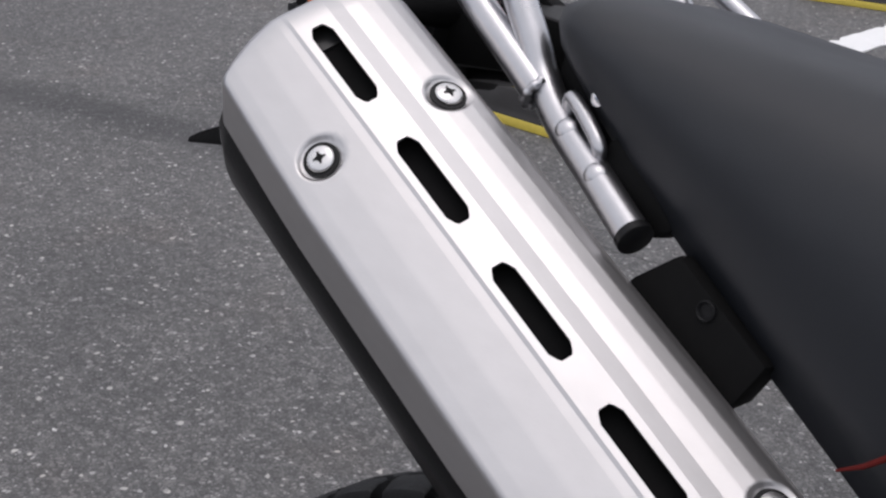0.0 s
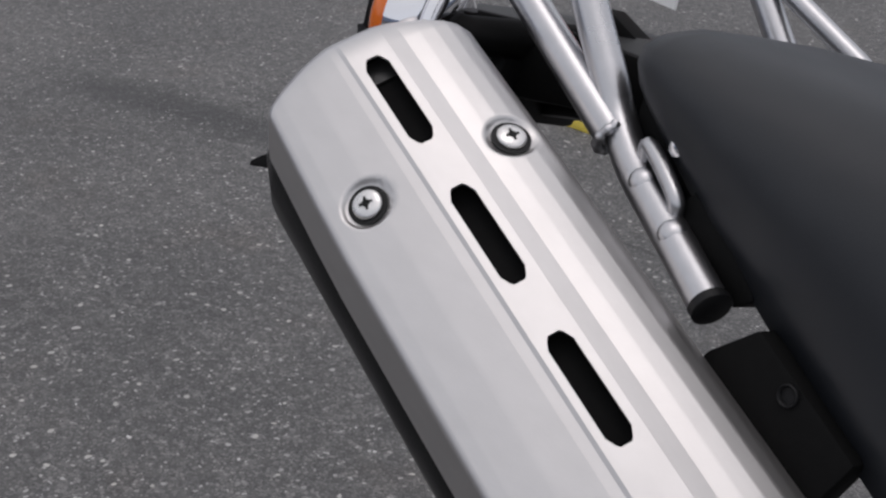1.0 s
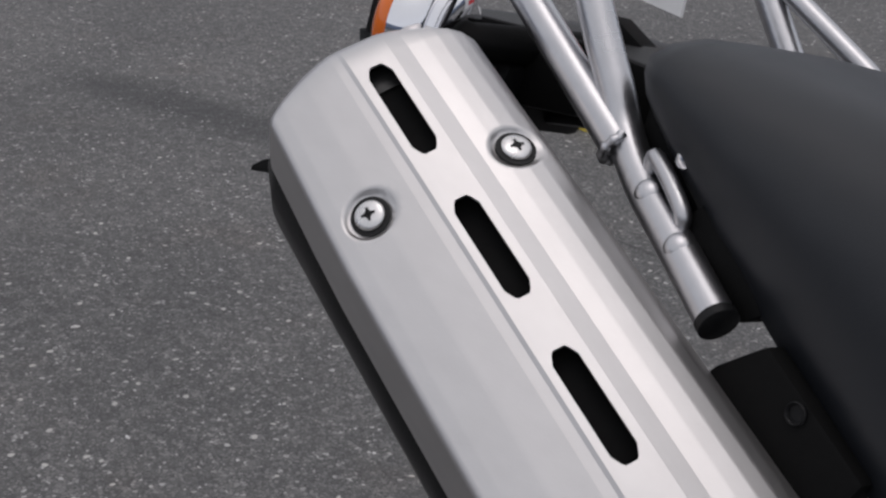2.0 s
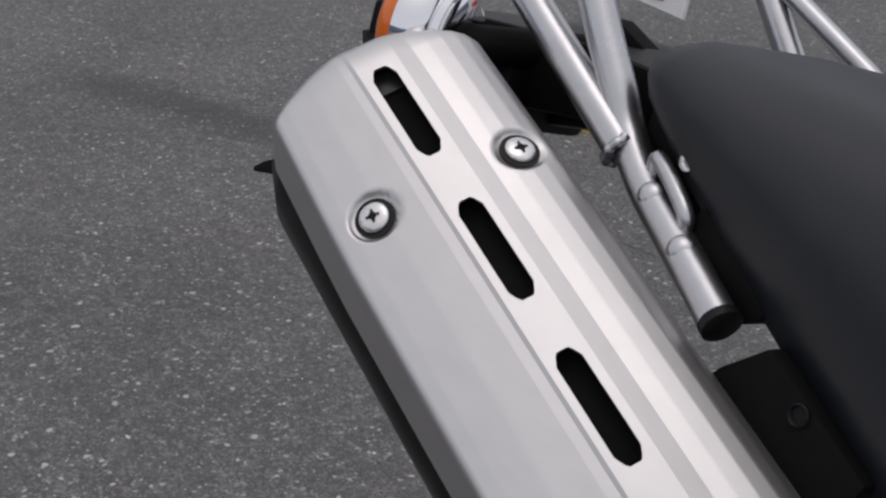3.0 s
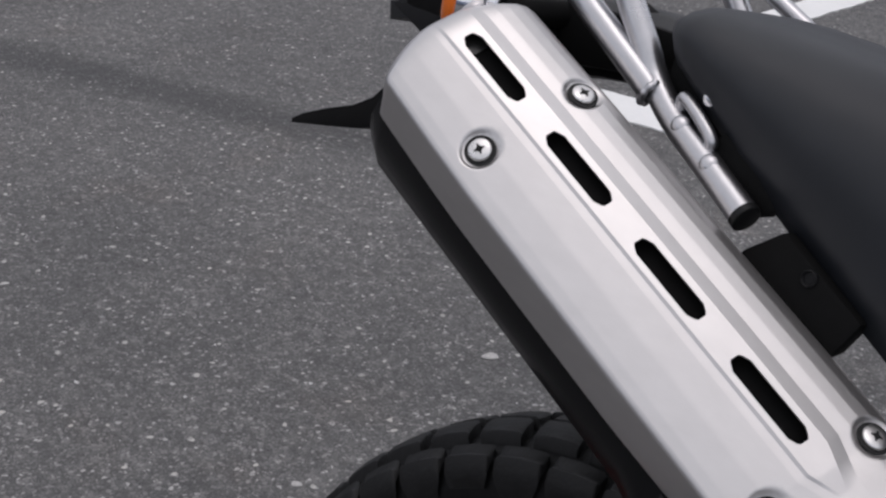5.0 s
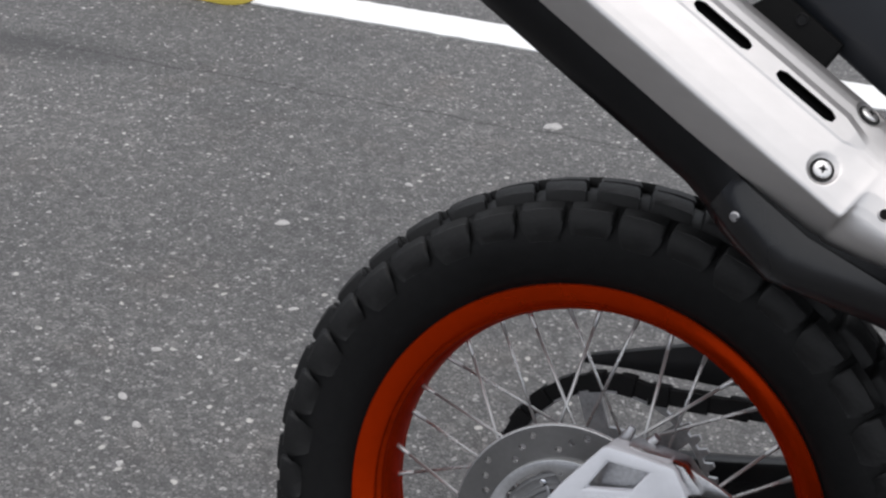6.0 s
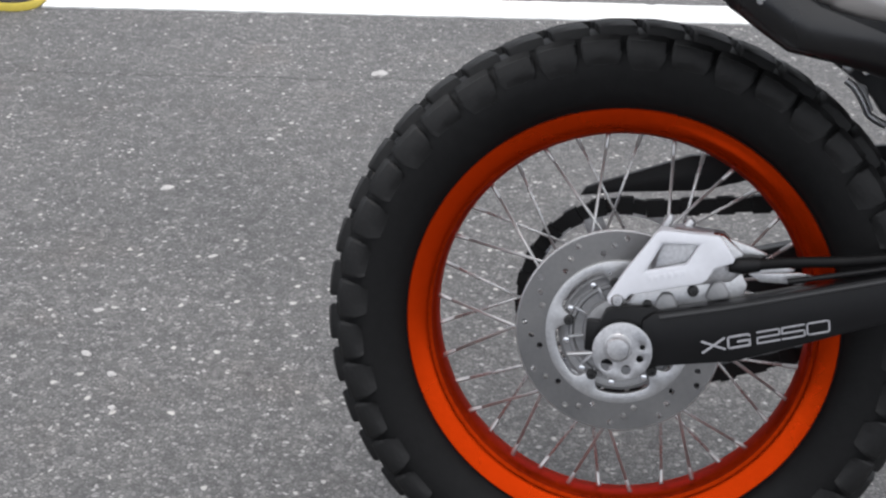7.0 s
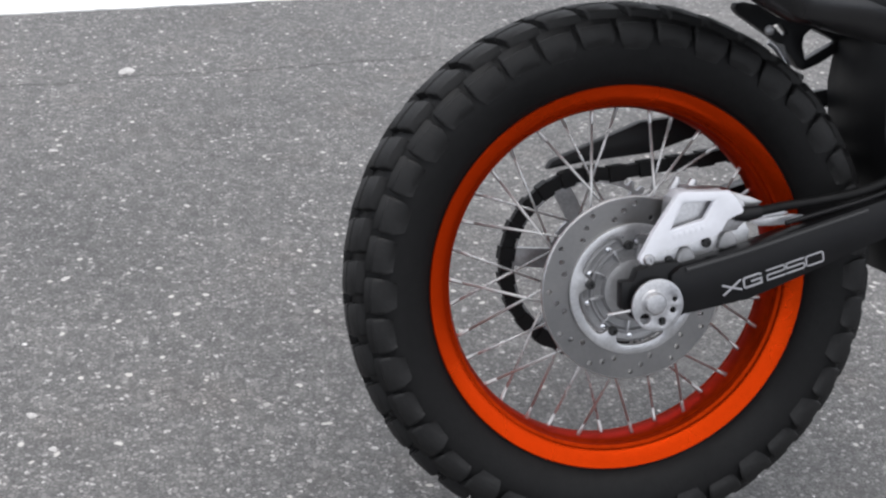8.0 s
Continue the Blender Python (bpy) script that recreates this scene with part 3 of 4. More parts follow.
    for i in range(10):
        a = 2 * math.pi * (i + 0.3) / 10
        m = face @ Matrix.Rotation(a, 4, "Z")
        part("hub_rib", box((0.016, 0.0026, 0.006), m @ pose(0.042, 0, 0.006), 0.0008), ALU, wheel)
        part("spoke_head", lathe([(0.0032, 0.0), (0.0030, 0.0022), (0.0, 0.003)], m @ pose(0.0525, 0.004, 0.0035), 10), CHROME, wheel)
    # a dark stud on each lobe stands in for a shaded hole
    for i in range(5):
        a = 2 * math.pi * i / 5 + 0.471
        c = AXLE + Vector((0.0505 * math.cos(a), -0.078, 0.0505 * math.sin(a)))
        m = outward(*c)
        bm = lathe([(0.0055, -0.002), (0.0055, 0.0), (0.0045, 0.0035), (0.002, 0.0036), (0.002, 0.001)], m, 16)
        part("lobe_hole_stud", bm, DARK_STEEL, wheel)
    # sprocket with the chain on it, on the left side
    teeth = []
    for i in range(46):
        a = 2 * math.pi * i / 46
        for o, r in ((-0.045, 0.1000), (-0.02, 0.1075), (0.02, 0.1075), (0.045, 0.1000)):
            teeth.append((r * math.cos(a + o), r * math.sin(a + o)))
    slots = []
    for i in range(6):
        loop = []
        for k in range(7):
            a = 2 * math.pi * i / 6 + 0.82 * k / 6
            loop.append((0.0955 * math.cos(a), 0.0955 * math.sin(a)))
        for k in range(6, -1, -1):
            a = 2 * math.pi * i / 6 + 0.08 + 0.66 * k / 6
            loop.append((0.055 * math.cos(a), 0.062 * math.sin(a)))
        slots.append(loop)
    m = outward(0, 0, 0)
    m.translation = AXLE + Vector((0, 0.074, 0))
    part("sprocket", slab(teeth, 0.006, m, slots), ALU, wheel, "toothed steel sprocket")
    return wheel


wheel = rear_wheel()


# -- swingarm --
def swingarm():
    low = [(0.020, 0.2985), (0.040, 0.2965), (0.109, 0.3085), (0.174, 0.3330), (0.240, 0.3590), (0.33, 0.392), (0.46, 0.420)]
    top = [(0.020, 0.3400), (0.030, 0.3480), (0.103, 0.3660), (0.2315, 0.4030), (0.33, 0.432), (0.46, 0.470)]
    outline = low + top[::-1]
    arm = part("swingarm", slab(outline, 0.030, outward(0, -0.104, 0), (), 0.0045), BLACK_PAINT, bike, "satin black box-section swingarm", smooth=50)
    # the fork end that holds the axle, with a dark slot
    end = [(-0.026, 0.303), (-0.018, 0.292), (0.03, 0.290), (0.045, 0.297), (0.045, 0.345), (0.03, 0.352), (0.0, 0.350), (-0.014, 0.344), (-0.020, 0.330)]
    part("axle_end", slab(end, 0.018, outward(0, -0.108, 0), (), 0.003), BLACK_PAINT, arm)
    rib = bend([(0.036, -0.1345, 0.3445), (0.10, -0.1347, 0.3605), (0.17, -0.1347, 0.3805), (0.24, -0.1345, 0.4005)], 4)
    part("top_rib", tube(rib, 0.0026, 8), GREY_PLASTIC, arm)
    left = [(x, z) for x, z in low] + [(x, z) for x, z in top[::-1]]
    part("left_arm", slab(left, 0.028, outward(0, 0.130, 0), (), 0.004), BLACK_PAINT, arm)
    # model lettering
    glyphs = {
        "X": [[(0, 0), (1, 1)], [(0, 1), (1, 0)]],
        "G": [[(1, 0.86), (0.9, 1), (0.08, 1), (0, 0.9), (0, 0.1), (0.08, 0), (1, 0), (1, 0.48), (0.45, 0.48)]],
        "2": [[(0, 1), (0.95, 1), (1, 0.92), (1, 0.58), (0.95, 0.5), (0.05, 0.5), (0, 0.42), (0, 0), (1, 0)]],
        "5": [[(1, 1), (0, 1), (0, 0.5), (0.95, 0.5), (1, 0.42), (1, 0.08), (0.95, 0), (0, 0)]],
        "0": [[(0.08, 0), (0.92, 0), (1, 0.12), (1, 0.88), (0.92, 1), (0.08, 1), (0, 0.88), (0, 0.12), (0.08, 0)]],
    }
    seat_m = Matrix.Translation((0.0795, -0.1344, 0.3150)) @ Matrix.Rotation(radians(-16.2), 4, "Y")
    for sign, x0, x1 in (("X", 0.0, 0.0205), ("G", 0.0240, 0.0440), ("2", 0.0510, 0.0715), ("5", 0.0740, 0.0945), ("0", 0.0970, 0.1170)):
        bm = bmesh.new()
        for line in glyphs[sign]:
            pts = [(x0 + (x1 - x0) * px + 0.0012 * py, 0.0105 * py) for px, py in line]
            for (ax, az), (bx, bz) in zip(pts, pts[1:]):
                wide = 0.0019 if sign in "XG" else 0.0015
                long = math.hypot(bx - ax, bz - az) + wide * 0.8
                box((long, 0.0006, wide), seat_m @ pose((ax + bx) / 2, 0, (az + bz) / 2, 0, -math.degrees(math.atan2(bz - az, bx - ax)), 0), 0.0, bm)
        part("lettering", bm, LETTER, arm, "silver letter " + sign)
    # axle plate: round chain adjuster with holes, bolt head on it
    c = (0.0045, 0.3088)
    loop = [(c[0] + x, c[1] + z) for x, z in circle(56, 0.0283)]
    hs = [[(c[0] + dx + x, c[1] + dz + z) for x, z in circle(14, r)] for dx, dz, r in ((0.0185, 0.006, 0.0026), (0.0170, -0.0055, 0.0034), (0.0050, -0.0175, 0.0047), (-0.0135, -0.0140, 0.0058))]
    part("axle_plate", slab(loop, 0.0035, outward(0, -0.1345, 0), hs, 0.0006), ALU, arm, "round drilled alloy adjuster plate")
    bolt = lathe([(0.0135, -0.137), (0.0138, -0.1385), (0.0128, -0.1395), (0.0116, -0.1395), (0.0114, -0.1445), (0.0100, -0.1462), (0.006, -0.1468)], Matrix.Translation((0, 0, AXLE.z)) @ Matrix.Rotation(radians(-90), 4, "X"), 32)
    part("axle_bolt", bolt, ALU, arm, "domed alloy axle bolt")
    part("adjuster_pin", tube([(-0.047, -0.128, 0.2985), (-0.022, -0.131, 0.3030)], 0.0018, 8), ALU, arm)
    part("adjuster_block", box((0.016, 0.016, 0.030), pose(-0.024, -0.118, 0.318), 0.003), BLACK_PAINT, arm)
    return arm


arm = swingarm()


# -- rear brake --
def rear_brake():
    body = [(0.022, 0.362), (0.060, 0.372), (0.100, 0.380), (0.112, 0.392), (0.108, 0.410), (0.090, 0.425), (0.045, 0.428), (0.026, 0.415)]
    cal = part("brake_caliper", slab(body, 0.034, outward(0, -0.082, 0), (), 0.006), ALU, bike, "cast alloy brake caliper", smooth=55)
    guard = [(-0.0150, 0.3570), (-0.0125, 0.3515), (-0.0040, 0.3500), (0.0070, 0.3625), (0.0400, 0.3712), (0.0715, 0.3795), (0.0765, 0.3835), (0.0830, 0.3955), (0.0985, 0.4015), (0.1005, 0.4055), (0.0880, 0.4225), (0.0835, 0.4262), (0.0310, 0.4268), (0.0255, 0.4240), (0.0000, 0.3850)]
    window = [(0.0325, 0.4140), (0.0195, 0.3868), (0.0562, 0.3970), (0.0662, 0.4160)]
    part("caliper_guard", slab(guard, 0.0105, outward(0, -0.1205, 0), [window], 0.0030), GUARD_PAINT, cal, "pale silver caliper guard with a window", smooth=50)
    turn = math.degrees(math.atan2(0.014, 0.052))
    for k in range(6):
        part("embossed_bar", box((0.0042, 0.0010, 0.0055), pose(0.0235 + 0.0062 * k, -0.1308, 0.3800 + 0.0017 * k, 0, -turn, 0), 0.0003), GUARD_PAINT, cal)
    rim = slab([(0.024, 0.4185), (0.030, 0.4262), (0.079, 0.4258), (0.100, 0.4055), (0.095, 0.4030), (0.077, 0.4200), (0.031, 0.4205)], 0.030, outward(0, -0.100, 0), (), 0.001)
    part("guard_flange", rim, ALU_PAINT, cal)
    pin = lathe([(0.0062, -0.131), (0.0062, -0.1325), (0.0045, -0.1345), (0.0022, -0.1346), (0.0018, -0.1325)], Matrix.Translation((-0.0045, 0, 0.3565)) @ Matrix.Rotation(radians(-90), 4, "X"), 18)
    part("guard_screw", pin, ALU, cal)
    bracket = [(-0.020, 0.318), (-0.004, 0.345), (0.012, 0.352), (0.060, 0.366), (0.105, 0.378), (0.118, 0.366), (0.080, 0.352), (0.040, 0.338), (0.026, 0.322)]
    part("caliper_bracket", slab(bracket, 0.012, outward(0, -0.094, 0), (), 0.002), PALE_ALU, cal)
    lower = [(0.0040, 0.3500), (0.0137, 0.3380), (0.0400, 0.3420), (0.0820, 0.3560), (0.1130, 0.3677), (0.1150, 0.3800), (0.1080, 0.3920), (0.0850, 0.3860), (0.0600, 0.3750), (0.0120, 0.3620)]
    part("caliper_foot", slab(lower, 0.008, outward(0, -0.106, 0), (), 0.0022), PALE_ALU, cal, "pale cast foot of the caliper", smooth=50)
    lump = [(-0.0115, -0.0085), (-0.0040, -0.0100), (0.0105, -0.0060), (0.0115, -0.0010), (0.0070, 0.0060), (0.0030, 0.0105), (-0.0045, 0.0095), (-0.0085, 0.0035)]
    for x, z in ((0.0414, 0.3560), (0.0883, 0.3715)):
        part("piston_boss", slab([(x + a, z + b) for a, b in lump], 0.008, outward(0, -0.1125, 0), (), 0.0028), HUB_GREY, cal, "rounded grey piston boss", smooth=60)
    for x, z, r in ((0.0655, 0.3690, 0.0055), (0.0240, 0.3520, 0.0045)):
        bolt = lathe([(r, -0.112), (r, -0.1165), (r * 0.8, -0.1180), (r * 0.45, -0.1182), (r * 0.4, -0.1165), (0.0001, -0.1165)], Matrix.Translation((x, 0, z)) @ Matrix.Rotation(radians(-90), 4, "X"), 20)
        part("caliper_bolt", bolt, DARK_STEEL, cal)
    fin = [(0.0817, 0.4256), (0.0950, 0.4213), (0.1180, 0.4145), (0.1321, 0.4089), (0.1224, 0.4029), (0.1015, 0.3987), (0.0900, 0.4080)]
    part("guard_fin", slab(fin, 0.006, outward(0, -0.101, 0), (), 0.0015), PALE_ALU, cal, "pale fin behind the guard")
    blade = [(0.1150, 0.3900), (0.1262, 0.3835), (0.1635, 0.3840), (0.1785, 0.3937), (0.1616, 0.3955)]
    part("hose_clamp", slab(blade, 0.004, outward(0, -0.109, 0), (), 0.001), PALE_ALU, cal, "pale flat hose clamp")
    part("bleed_screw", tube([(0.034, -0.092, 0.422), (0.038, -0.094, 0.432), (0.039, -0.094, 0.437)], [0.005, 0.0042, 0.003], 10), ALU, cal)
    part("bleed_screw", tube([(0.055, -0.088, 0.424), (0.060, -0.089, 0.433)], [0.0055, 0.004], 10), ALU, cal)
    part("hose_joint", tube([(0.096, -0.117, 0.3965), (0.108, -0.118, 0.3985), (0.124, -0.119, 0.401)], [0.0055, 0.0085, 0.0065], 14), BLACK_PLASTIC, cal)
    hose = bend([(0.120, -0.119, 0.4005), (0.152, -0.120, 0.4060), (0.192, -0.120, 0.4105), (0.232, -0.120, 0.4170), (0.265, -0.119, 0.4270), (0.33, -0.112, 0.455), (0.42, -0.10, 0.50)], 5)
    part("brake_hose", tube(hose, 0.0052, 12), RUBBER, cal, "black rubber brake hose")
    guide = [(0.102, 0.3895), (0.150, 0.3945), (0.158, 0.3985), (0.150, 0.4000), (0.115, 0.3960)]
    part("hose_guide", slab(guide, 0.004, outward(0, -0.112, 0), (), 0.001), ALU, cal)
    part("speed_cable", tube(bend([(0.150, -0.126, 0.3885), (0.20, -0.126, 0.4005), (0.25, -0.125, 0.413), (0.34, -0.118, 0.44)], 4), 0.0028, 8), BLACK_PLASTIC, cal)
    return cal


rear_brake()


# -- chain and its guard --
def chain_drive():
    bm = bmesh.new()
    path = []
    for k in range(26):
        a = radians(80 + 8 * k)
        path.append((0.1065 * math.cos(a), AXLE.z + 0.1065 * math.sin(a)))
    front_top, front_low = (0.46, 0.475), (0.46, 0.375)
    x0, z0 = path[0]
    x1, z1 = path[-1]
    start = [(front_top[0] + (x0 - front_top[0]) * k / 24, front_top[1] + (z0 - front_top[1]) * k / 24) for k in range(24)]
    tail = [(x1 + (front_low[0] - x1) * k / 28, z1 + (front_low[1] - z1) * k / 28) for k in range(1, 29)]
    line = start + path + tail
    for k, ((ax, az), (bx, bz)) in enumerate(zip(line, line[1:])):
        c, tilt = ((ax + bx) / 2, (az + bz) / 2), -math.degrees(math.atan2(bz - az, bx - ax))
        w = 0.017 if k % 2 else 0.011
        tall = 0.0185 if k % 2 else 0.0150
        box((math.hypot(bx - ax, bz - az) * 1.02, w, tall), pose(c[0], 0.071, c[1], 0, tilt, 0), 0.0, bm)
    chain = part("drive_chain", bm, MATT_BLACK, bike, "dark oily drive chain", smooth=20)
    g = [(-0.055, 0.4235), (-0.049, 0.4335), (0.0600, 0.4775), (0.135, 0.485), (0.30, 0.512), (0.30, 0.490), (0.142, 0.462), (0.075, 0.4400), (-0.010, 0.4310)]
    part("chain_guard", slab(g, 0.016, outward(0, 0.092, 0), (), 0.003), BLACK_PLASTIC, chain, "black plastic chain guard")
    return chain


chain_drive()

# -- muffler: u runs forward and down along it, v across, w out of its face --
MO, MU, MV, MW = Vector((-0.0666, -0.2035, 0.7996)), Vector((0.8817, 0.0497, -0.4693)), Vector((0.2726, 0.7581, 0.5925)), Vector((0.3852, -0.6503, 0.6548))
VC = 0.033


def muf(u, s, w):
    return MO + MU * u + MV * (s + VC) + MW * w


def lerp(x, pts):
    for (x0, y0), (x1, y1) in zip(pts, pts[1:]):
        if x <= x1:
            return y0 + (y1 - y0) * max(0.0, (x - x0) / (x1 - x0))
    return pts[-1][1]


def muffler():
    # the dark body behind the shield
    def body_ring(u, outline=None):
        k = lerp(u, [(0.26, 1.0), (0.36, 0.82), (0.47, 0.66)])
        end = lerp(u, [(-0.079, 0.90), (-0.062, 1.0), (0.4, 1.0)])
        flare = lerp(u, [(0.17, 0.0), (0.20, 0.008), (0.225, 0.015), (0.26, 0.020), (0.29, 0.014), (0.34, 0.0), (0.46, -0.01)])
        sh = lerp(u, [(0.26, 0.0), (0.36, 0.012), (0.47, 0.045)])
        pts = outline(flare) if outline else [(-0.0560 - flare * 0.15, -0.0430), (-0.0595 - flare * 0.75, -0.0500), (-0.0612 - flare, -0.0620), (-0.0608 - flare * 0.7, -0.0755), (-0.0470, -0.0930), (-0.0200, -0.1040), (0.0200, -0.1040), (0.0450, -0.0930), (0.0570, -0.0700), (0.0545, -0.0400), (0.0440, -0.0200), (0.0200, -0.0060), (-0.0200, -0.0060), (-0.0430, -0.0230)]
        return [muf(u, s * k * end, -0.03 + (w + 0.03) * k * end + sh) for s, w in pts]

    us = [-0.078, -0.070, -0.062, 0.0, 0.05, 0.10, 0.14, 0.17, 0.20, 0.23, 0.26, 0.28, 0.30, 0.33, 0.36, 0.40, 0.47]
    body = part("muffler", ring_loft([body_ring(u) for u in us]), BLACK_PAINT, bike, "matt black muffler under a steel heat shield", smooth=45)

    # the black guard that wraps the front of the body below the shield
    def guard_ring(u):
        grown = lerp(u, [(0.196, 0.0), (0.203, 0.55), (0.216, 1.0), (0.5, 1.0)])

        def outline(f):
            near = [(-0.0550 - f * 0.10, -0.0352), (-0.0558 - f * 0.15, -0.0420), (-0.0585 - f * 0.55, -0.0490), (-0.0608 - f, -0.0620), (-0.0600 - f * 0.70, -0.0755), (-0.0465, -0.0930)]
            full = [(-0.0570 - f * 0.10, -0.0352), (-0.0600 - f * 0.50, -0.0392), (-0.0640 - f * 0.95, -0.0480), (-0.0640 - f * 1.02, -0.0620), (-0.0622 - f * 0.72, -0.0762), (-0.0480, -0.0940)]
            return [(a + (c - a) * grown, b + (d - b) * grown) for (a, b), (c, d) in zip(near, full)]

        return body_ring(u, outline)

    rim = ring_loft([guard_ring(u) for u in (0.196, 0.199, 0.203, 0.209, 0.216, 0.23, 0.245, 0.26, 0.28, 0.30, 0.33, 0.36, 0.40)], False, False)
    cover = part("lower_guard", rim, GUARD_BLACK, body, "satin black guard with a bolt", smooth=50)
    wall = cover.modifiers.new("thickness", "SOLIDIFY")
    wall.thickness, wall.offset = 0.0020, -1.0

    # the steel heat shield: a folded sheet with a raised strip, four slots and four dished screw seats
    SEATS = ((0.0, -0.0330), (0.002, 0.0330), (0.2357, -0.0335), (0.2351, 0.0325))

    def shield_profile(u):
        k = lerp(u, [(0.262, 1.0), (0.30, 0.96), (0.36, 0.84), (0.47, 0.66)])
        soft = lerp(u, [(0.2660, 0.0), (0.2690, 0.75), (0.2740, 1.0), (0.5, 1.0)])
        lip = lerp(u, [(-0.05, -0.0090), (0.0, -0.0085), (0.20, -0.0082), (0.2325, -0.0082), (0.2470, -0.0020), (0.5, -0.0020)])
        edge = lerp(u, [(0.2, 0.0100), (0.2250, 0.0095), (0.2480, 0.0020), (0.5, 0.0020)])
        step = lerp(u, [(-0.079, 0.0002), (-0.070, 0.0015), (0.236, 0.0015), (0.2480, 0.0002), (0.5, 0.0)])
        end = lerp(u, [(-0.082, 0.955), (-0.0775, 0.98), (-0.071, 0.995), (-0.062, 1.0), (0.5, 1.0)])
        drop = lerp(u, [(-0.0825, 0.0200), (-0.0815, 0.0135), (-0.0795, 0.0085), (-0.0765, 0.0044), (-0.0725, 0.0016), (-0.067, 0.0002), (-0.063, 0.0), (0.5, 0.0)])
        sh = lerp(u, [(0.26, 0.0), (0.36, 0.012), (0.47, 0.045)])
        flat = 0.0056
        foot_l, foot_r = lip - 0.0062, edge + 0.0080
        low = [(-0.0580, -0.0338), (-0.0573, -0.0285), (-0.0560, -0.0220), (-0.0546, -0.0150), (-0.0532, -0.0086), (-0.0523, -0.0062), (-0.0500, -0.0044), (-0.0440, -0.0022), (-0.0300, 0.0020), (foot_l, flat - 0.0001)]
        round_low = [(-0.0590, -0.0380), (-0.0585, -0.0330), (-0.0560, -0.0270), (-0.0530, -0.0215), (-0.0495, -0.0160), (-0.0440, -0.0100), (-0.0400, -0.0066), (-0.0340, -0.0026), (-0.0230, 0.0026), (foot_l, flat - 0.0003)]
        low = [(a + (c - a) * soft, b + (d - b) * soft) for (a, b), (c, d) in zip(low, round_low)]
        tuck = lerp(u, [(-0.083, 0.0060), (-0.075, 0.0042), (-0.06, 0.0028), (-0.02, 0.0012), (0.02, 0.0), (0.15, 0.0), (0.20, 0.0015), (0.24, 0.003), (0.26, 0.0042), (0.28, 0.0078), (0.30, 0.012), (0.32, 0.0165), (0.34, 0.022), (0.36, 0.028), (0.40, 0.040), (0.47, 0.055)])
        low = [(a + tuck * max(0.0, 1 - max(0, i - (6 if u < 0.1 else 0)) / (4.0 if u < 0.1 else 5.5)), b) for i, (a, b) in enumerate(low)]
        high = [(foot_r, flat - 0.0002 - 0.0011 * step / 0.0015), (0.0255, 0.0035), (0.0325, 0.0018), (0.0392, -0.0011), (0.0450, -0.0058), (0.0495, -0.0128), (0.0522, -0.0212), (0.0536, -0.0320), (0.0538, -0.0480)]
        pts = low + [(lip - 0.0018, flat + 0.30 * step), (lip, flat + step), (edge, flat + step)] + high
        dense = []
        for i, (a, b) in enumerate(zip(pts, pts[1:])):
            # finer where the screw seats lie, whole across the slotted strip
            cuts = {6: 7, 7: 16, 8: 8, 11: 1, 12: 3, 13: 8, 14: 10, 15: 8, 16: 4}.get(i, 2)
            dense += [(a[0] + (b[0] - a[0]) * c / cuts, a[1] + (b[1] - a[1]) * c / cuts) for c in range(cuts)]
        dense.append(pts[-1])
        seats = [(su, ss) for su, ss in SEATS if abs(u - su) < 0.014]
        out = []
        for s, w in dense:
            # a gentle crown across the screw facets
            for su, ss in seats:
                d = math.hypot(u - su, s - ss)
                if d < 0.0118:
                    f = min(1.0, max(0.0, (0.0118 - d) / 0.0028))
                    w -= 0.0026 * f * f * (3 - 2 * f)
                elif d < 0.0120:
                    w += 0.0001
            out.append((s * k * end, -0.03 + (w - drop + 0.03) * k + sh))
        return out

    STRIP = 2 * 6 + 7 + 16 + 8 + 2 * 2      # column of the strip's lower edge
    FOLDS = (STRIP - 4, STRIP - 2, STRIP, STRIP + 1, STRIP + 4)
    bm = bmesh.new()
    slots = [(-0.0608 + 0.0762 * i, -0.0100 + 0.0764 * i) for i in range(4)]
    stations = [-0.0825, -0.0820, -0.0810, -0.0795, -0.0775, -0.0750, -0.0725, -0.0700, -0.0675]
    for a, b in slots:
        stations += [a - 0.0035, b + 0.0035]
    stations += [-0.0140 + 0.00095 * i for i in range(32)] + [0.2205 + 0.00095 * i for i in range(32)]
    stations += [0.2520, 0.2560, 0.2600, 0.2640, 0.2660, 0.2675, 0.2690, 0.2712, 0.2740, 0.2800, 0.29, 0.30, 0.315, 0.33, 0.36, 0.40, 0.44, 0.47]
    stations = sorted(set(round(q, 5) for q in stations))

    def bowed(u, s):
        """The rear edge bows outward in plan."""
        k = min(1.0, max(0.0, (-0.0655 - u) / 0.0165))
        curl = min(1.15, abs((s - 0.002) / 0.050) ** 2.8) if s < 0.002 else min(1.5, abs((s - 0.002) / 0.040) ** 1.7)
        return u + k * (-0.0055 + 0.0130 * curl)

    rows = {u: [bm.verts.new(muf(bowed(u, s), s, w)) for s, w in shield_profile(u)] for u in stations}
    for a, b in zip(stations, stations[1:]):
        open_here = any(p - 0.0036 <= a and b <= q + 0.0036 for p, q in slots)
        for i in range(len(rows[a]) - 1):
            if not (open_here and i == STRIP):
                bm.faces.new((rows[a][i], rows[a][i + 1], rows[b][i + 1], rows[b][i]))
